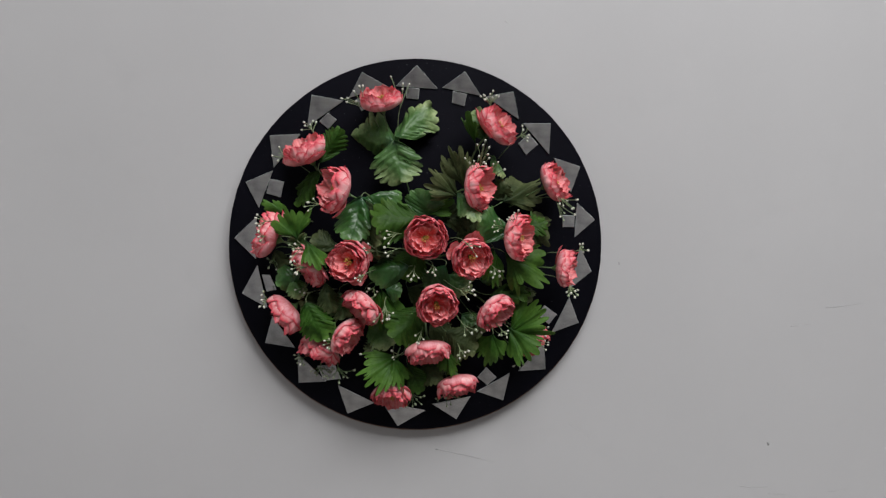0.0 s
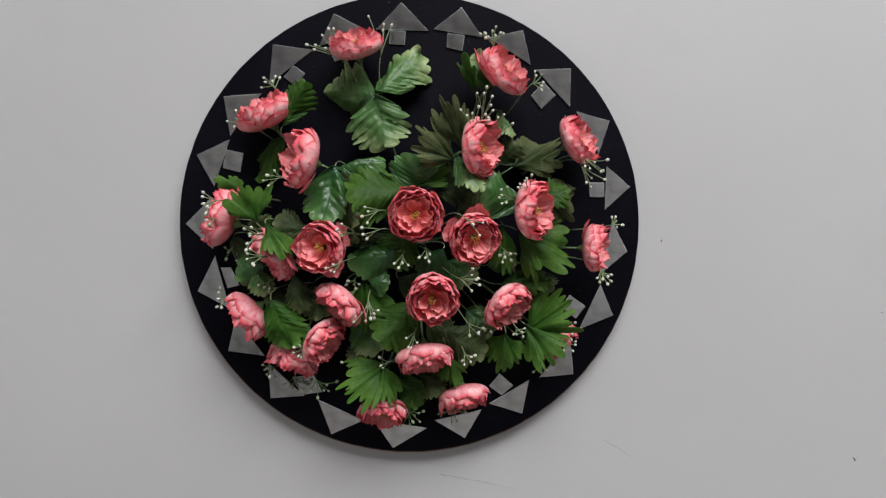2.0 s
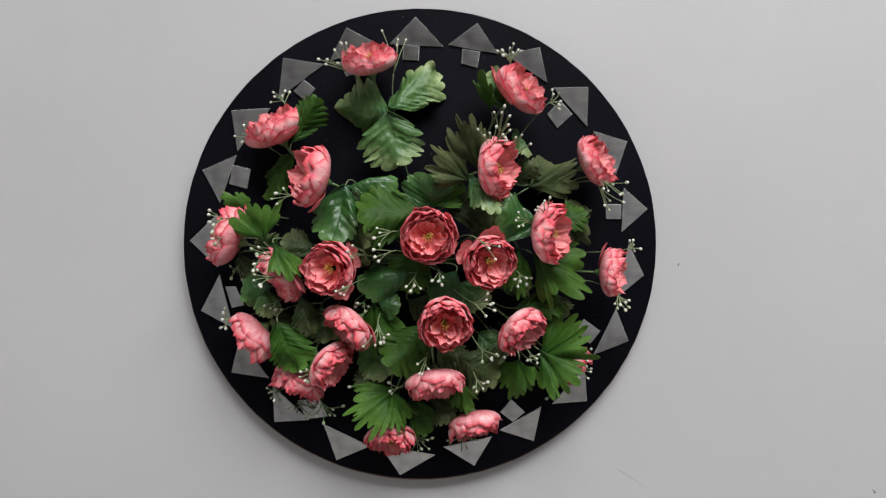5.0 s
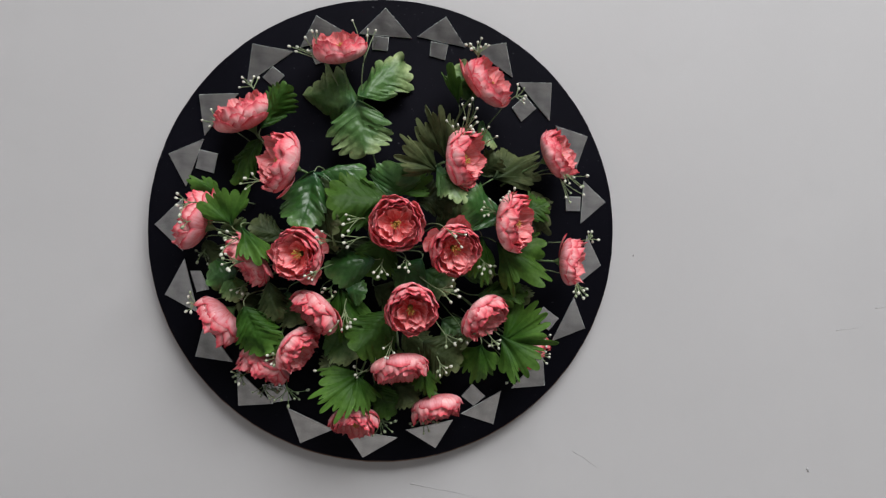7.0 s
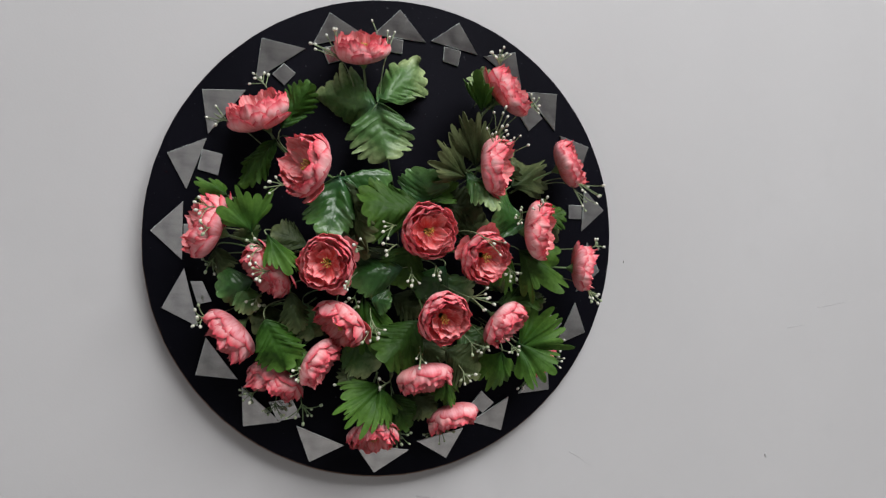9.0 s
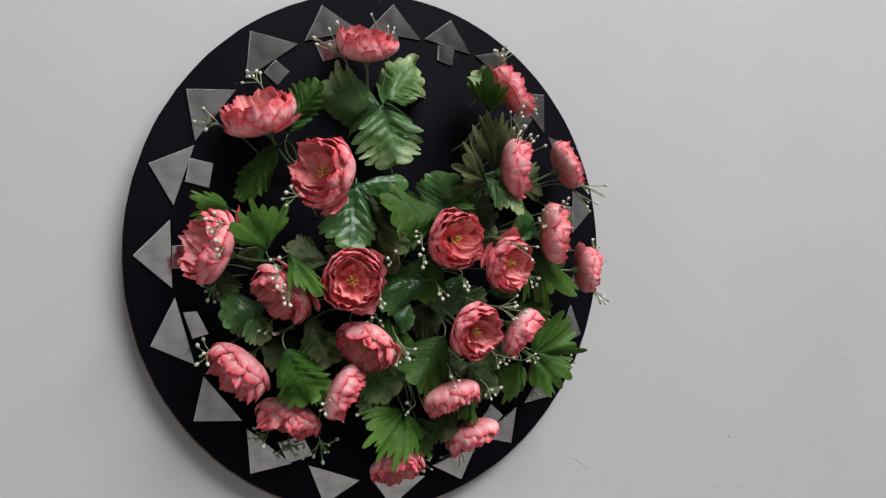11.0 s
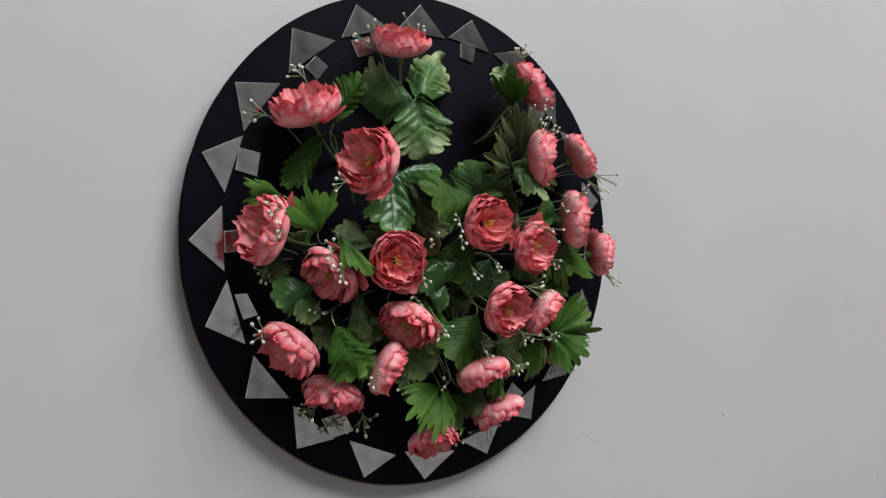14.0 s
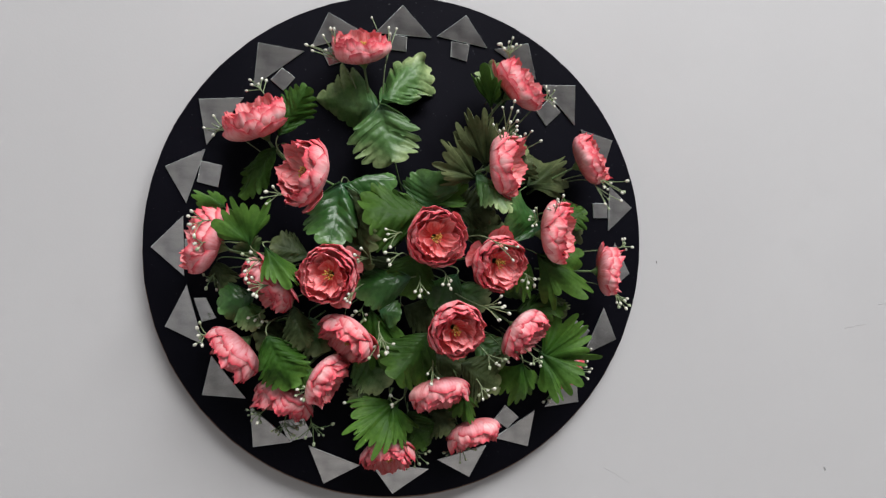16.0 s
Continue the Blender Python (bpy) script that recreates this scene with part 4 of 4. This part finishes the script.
# ---- berry picks ----
def berry_pick(head, spread, count, towards, seed, green=0.2, size=1.0, depth=0.008):
    """A thin plastic pick that forks into short stalks, each with a pale bead."""
    rng = random.Random(seed)
    head, towards = np.array(head), np.array(towards)
    top = tagged(new("berry_pick"), "thin green plastic pick with pale ivory beads", "artificial berries", "berry picks on the board")
    top.location = head
    fork = towards * 0.62 + head * 0.38
    out = head - fork
    far = np.linalg.norm(out)
    fan = min(1.25, 1.5 * math.atan2(spread, far) + 0.15)
    foot = root_of(towards, 0.03)
    lines = [(curve_points(foot, towards + (0, 0.006, 0), fork, 10) - head, 0.0007, 0.00055)]
    heads = []
    for i in range(count):
        turn = fan * (2 * (i + 0.5) / count - 1) + rng.uniform(-0.15, 0.15)
        c, d = math.cos(turn), math.sin(turn)
        way = np.array((c * out[0] + d * out[2], out[1], -d * out[0] + c * out[2])) * rng.uniform(0.62, 1.28)
        p = fork + way + np.array((0, rng.uniform(-1, 1) * depth, 0))
        start = fork + out * (0.0 if i % 2 else rng.uniform(0.1, 0.3))
        bend = start + (p - start) * 0.5 + out * 0.10 + np.array([rng.uniform(-0.0015, 0.0015) for _ in range(3)])
        lines.append((curve_points(start, bend, p, 7) - head, 0.00048, 0.00040))
        heads.append((p - head, p - bend))
    green_kind = PALE_STEM if green < 0.5 else STEM
    for k, line in enumerate(lines):
        name = "branch" if k else "stalk"
        part(name, tubes(name, [line], green_kind, 6), top)
    for p, d in heads:
        r = 0.00152 * size * rng.uniform(0.75, 1.1)
        bm = bmesh.new()
        q = Vector(d).to_track_quat("Z", "Y").to_matrix().to_4x4()
        bmesh.ops.create_uvsphere(bm, u_segments=10, v_segments=7, radius=r, matrix=Matrix.Translation(p) @ q @ Matrix.Diagonal((1, 1, 1.3, 1)))
        me = bpy.data.meshes.new("bead")
        bm.to_mesh(me)
        bm.free()
        me.materials.append(BERRY_GREEN if rng.random() < green else BERRY)
        me.polygons.foreach_set("use_smooth", [True] * len(me.polygons))
        part("bead", me, top)


berry_pick((-0.0040, -0.0490, 1.7390), 0.0070, 4, (-0.0140, -0.0500, 1.6760), 1, 0.15)
berry_pick((-0.0730, -0.0540, 1.7180), 0.0090, 7, (-0.0390, -0.0450, 1.6890), 2, 0.20)
berry_pick((-0.1340, -0.0300, 1.6840), 0.0090, 6, (-0.1190, -0.0400, 1.6640), 3, 0.15)
berry_pick((-0.1760, -0.0240, 1.6410), 0.0080, 5, (-0.1470, -0.0450, 1.6310), 4, 0.15)
berry_pick((-0.1220, -0.0920, 1.5730), 0.0080, 4, (-0.0980, -0.0750, 1.5730), 5, 0.30)
berry_pick((-0.1840, -0.1000, 1.5470), 0.0110, 5, (-0.1640, -0.0850, 1.5520), 6, 0.15)
berry_pick((-0.1830, -0.1050, 1.5300), 0.0080, 3, (-0.1650, -0.0900, 1.5330), 7, 0.15)
berry_pick((-0.1410, -0.1050, 1.5150), 0.0110, 6, (-0.1170, -0.0850, 1.5160), 8, 0.15)
berry_pick((-0.1340, -0.1150, 1.4930), 0.0090, 5, (-0.1130, -0.0900, 1.4950), 9, 0.15)
berry_pick((-0.0460, -0.1200, 1.5190), 0.0070, 4, (-0.0240, -0.0850, 1.5130), 10, 0.15)
berry_pick((-0.0560, -0.1250, 1.4820), 0.0070, 4, (-0.0420, -0.0900, 1.4910), 11, 0.15)
berry_pick((-0.0230, -0.1300, 1.5340), 0.0110, 4, (0.0010, -0.0950, 1.5410), 12, 0.00)
berry_pick((-0.0210, -0.1300, 1.5170), 0.0060, 3, (0.0020, -0.0950, 1.5220), 13, 0.00)
berry_pick((0.0110, -0.1050, 1.4840), 0.0060, 4, (0.0150, -0.0850, 1.5030), 14, 0.00)
berry_pick((0.0370, -0.1100, 1.4890), 0.0080, 4, (0.0360, -0.0900, 1.5070), 15, 0.00)
berry_pick((0.0880, -0.1420, 1.5190), 0.0050, 3, (0.0600, -0.1050, 1.5410), 16, 0.00)
berry_pick((0.1180, -0.1050, 1.4880), 0.0100, 6, (0.1130, -0.0900, 1.5030), 17, 0.15)
berry_pick((0.0840, -0.1180, 1.4680), 0.0100, 7, (0.0600, -0.1000, 1.4720), 18, 0.00)
berry_pick((0.0850, -0.1350, 1.6320), 0.0130, 6, (0.0840, -0.1100, 1.5980), 19, 0.00)
berry_pick((0.1000, -0.1120, 1.6480), 0.0120, 6, (0.0870, -0.0850, 1.6090), 20, 0.00)
berry_pick((0.1110, -0.1100, 1.6270), 0.0100, 4, (0.1040, -0.0900, 1.6010), 21, 0.30)
berry_pick((0.1050, -0.0750, 1.7210), 0.0120, 9, (0.1100, -0.0650, 1.6990), 22, 0.10)
berry_pick((0.1610, -0.0550, 1.6760), 0.0100, 6, (0.1440, -0.0550, 1.6680), 23, 0.10)
berry_pick((0.2100, -0.0880, 1.5790), 0.0110, 6, (0.1920, -0.0600, 1.6010), 24, 0.10)
berry_pick((0.2080, -0.0820, 1.5650), 0.0080, 4, (0.1930, -0.0550, 1.5980), 25, 0.30)
berry_pick((0.1100, -0.1250, 1.5510), 0.0120, 6, (0.1320, -0.0900, 1.5460), 26, 0.10)
berry_pick((0.1300, -0.1300, 1.5640), 0.0090, 6, (0.1430, -0.1000, 1.5490), 27, 0.10)
berry_pick((0.2440, -0.0580, 1.5260), 0.0090, 5, (0.2270, -0.0550, 1.5180), 28, 0.10)
berry_pick((0.2200, -0.0880, 1.4630), 0.0130, 7, (0.2160, -0.0600, 1.4840), 29, 0.40)
berry_pick((-0.1870, -0.0520, 1.4460), 0.0100, 6, (-0.1690, -0.0550, 1.4470), 30, 0.30)
berry_pick((-0.0210, -0.1000, 1.4270), 0.0100, 7, (-0.0250, -0.0750, 1.4600), 31, 0.10)
berry_pick((0.0190, -0.1060, 1.4050), 0.0070, 4, (0.0280, -0.0850, 1.4230), 32, 0.00)
berry_pick((-0.0960, -0.0920, 1.3970), 0.0080, 5, (-0.0770, -0.0750, 1.4020), 33, 0.20)
berry_pick((-0.1410, -0.0400, 1.3650), 0.0100, 7, (-0.1240, -0.0450, 1.3730), 34, 0.70)
berry_pick((-0.1080, -0.0320, 1.3430), 0.0140, 8, (-0.1100, -0.0400, 1.3660), 35, 0.90)
berry_pick((-0.0790, -0.0440, 1.3420), 0.0120, 7, (-0.0880, -0.0500, 1.3680), 36, 0.60)
berry_pick((-0.0430, -0.0550, 1.3690), 0.0140, 5, (-0.0380, -0.0600, 1.3930), 37, 0.80)
berry_pick((-0.0140, -0.0750, 1.3790), 0.0060, 3, (0.0060, -0.0700, 1.3830), 38, 0.20)
berry_pick((0.0800, -0.0820, 1.3800), 0.0090, 5, (0.0710, -0.0750, 1.3980), 39, 0.30)
berry_pick((0.0860, -0.0900, 1.4140), 0.0060, 3, (0.0710, -0.0850, 1.4310), 40, 0.30)
berry_pick((0.1590, -0.0350, 1.3590), 0.0080, 4, (0.1620, -0.0450, 1.3760), 41, 0.50)
berry_pick((0.1910, -0.0650, 1.3920), 0.0090, 6, (0.1740, -0.0550, 1.4030), 42, 0.00)
berry_pick((0.1920, -0.0650, 1.4120), 0.0060, 3, (0.1760, -0.0550, 1.4150), 43, 0.10)
berry_pick((0.0200, -0.0460, 1.3070), 0.0120, 8, (0.0100, -0.0500, 1.3350), 44, 0.90)
berry_pick((0.0630, -0.0400, 1.3100), 0.0140, 7, (0.0630, -0.0500, 1.3370), 45, 0.90)
berry_pick((0.1340, -0.0750, 1.4070), 0.0100, 5, (0.1260, -0.0750, 1.4210), 46, 0.20)
berry_pick((-0.1330, -0.0600, 1.4550), 0.0100, 6, (-0.1280, -0.0600, 1.4710), 47, 0.40)
berry_pick((-0.1760, -0.0450, 1.4910), 0.0100, 5, (-0.1670, -0.0500, 1.5080), 48, 0.60)
berry_pick((0.1030, -0.0750, 1.4120), 0.0120, 5, (0.0960, -0.0750, 1.4300), 49, 0.50)
berry_pick((-0.0410, -0.0750, 1.4600), 0.0120, 5, (-0.0360, -0.0700, 1.4730), 50, 0.60)


# ---- marks on the wall ----
def wall_mark(name, points, radius, mat, label):
    pts = np.array([(x, -0.00015, z) for x, z in points])
    fine = curve_points(pts[0], pts[1], pts[2], 14)
    rng = random.Random(len(label))
    fine[1:-1, 2] += [rng.uniform(-0.0006, 0.0006) for _ in range(12)]
    me = tubes(name, [(fine, radius * 0.7, radius * 0.3)], mat, 5)
    for v in me.vertices:
        v.co.y = -0.00015 + (v.co.y + 0.00015) * 0.15
    tagged(new(name, me), label, "wall mark", kind="structure")


wall_mark("wall_speck", ((0.3070, 1.5030), (0.3070, 1.5010), (0.3070, 1.5000)), 0.00090, DOT, "tiny dark speck on the off-white wall")
wall_mark("wall_speck", ((0.5360, 1.2450), (0.5380, 1.2430), (0.5370, 1.2400)), 0.00260, SCUFF, "small grey spot on the off-white wall")
wall_mark("wall_scratch", ((0.2410, 1.2700), (0.2560, 1.2620), (0.2730, 1.2480)), 0.00070, SCUFF, "thin dark scratch on the off-white wall")
wall_mark("wall_scratch", ((0.6150, 1.4430), (0.6410, 1.4450), (0.6750, 1.4520)), 0.00090, SCUFF, "faint grey scuff on the off-white wall")
wall_mark("wall_scratch", ((0.5650, 1.4150), (0.5820, 1.4180), (0.5970, 1.4190)), 0.00080, SCUFF, "faint grey scuff on the off-white wall")
wall_mark("wall_scratch", ((0.4970, 1.1790), (0.5190, 1.1770), (0.5400, 1.1790)), 0.00070, SCUFF, "faint grey scuff on the off-white wall")
wall_mark("wall_scratch", ((0.6310, 1.1710), (0.6440, 1.1720), (0.6610, 1.1760)), 0.00070, SCUFF, "faint grey scuff on the off-white wall")
wall_mark("wall_scratch", ((0.0500, 1.2330), (0.1060, 1.2220), (0.1350, 1.2140)), 0.00090, SCUFF, "faint grey scuff on the off-white wall")
wall_mark("wall_scratch", ((0.1340, 1.8380), (0.1380, 1.8360), (0.1420, 1.8340)), 0.00080, SCUFF, "faint grey scuff on the off-white wall")
wall_mark("wall_speck", ((1.3070, 1.2670), (1.3100, 1.2650), (1.3130, 1.2630)), 0.00100, DOT, "tiny dark speck on the off-white wall")
wall_mark("wall_scratch", ((0.7590, 1.1280), (0.7560, 1.1220), (0.7610, 1.1150)), 0.00060, DOT, "thin dark scratch on the off-white wall")
wall_mark("wall_scratch", ((0.7730, 1.1230), (0.7780, 1.1190), (0.7750, 1.1160)), 0.00080, SCUFF, "thin dark scratch on the off-white wall")
wall_mark("wall_scratch", ((0.8200, 1.1060), (0.8220, 1.1000), (0.8200, 1.0950)), 0.00100, SCUFF, "thin dark scratch on the off-white wall")
wall_mark("wall_scratch", ((0.5400, 1.1690), (0.5580, 1.1670), (0.5750, 1.1670)), 0.00070, SCUFF, "faint grey scuff on the off-white wall")
wall_mark("wall_scratch", ((0.7800, 1.3320), (0.8090, 1.3250), (0.8600, 1.3140)), 0.00070, SCUFF, "faint grey scuff on the off-white wall")
wall_mark("wall_scratch", ((1.1880, 1.1750), (1.1940, 1.1680), (1.1940, 1.1590)), 0.00120, SCUFF, "faint grey scuff on the off-white wall")
wall_mark("wall_speck", ((1.0150, 1.0500), (1.0190, 1.0430), (1.0090, 1.0380)), 0.00450, SCUFF, "small grey spot on the off-white wall")
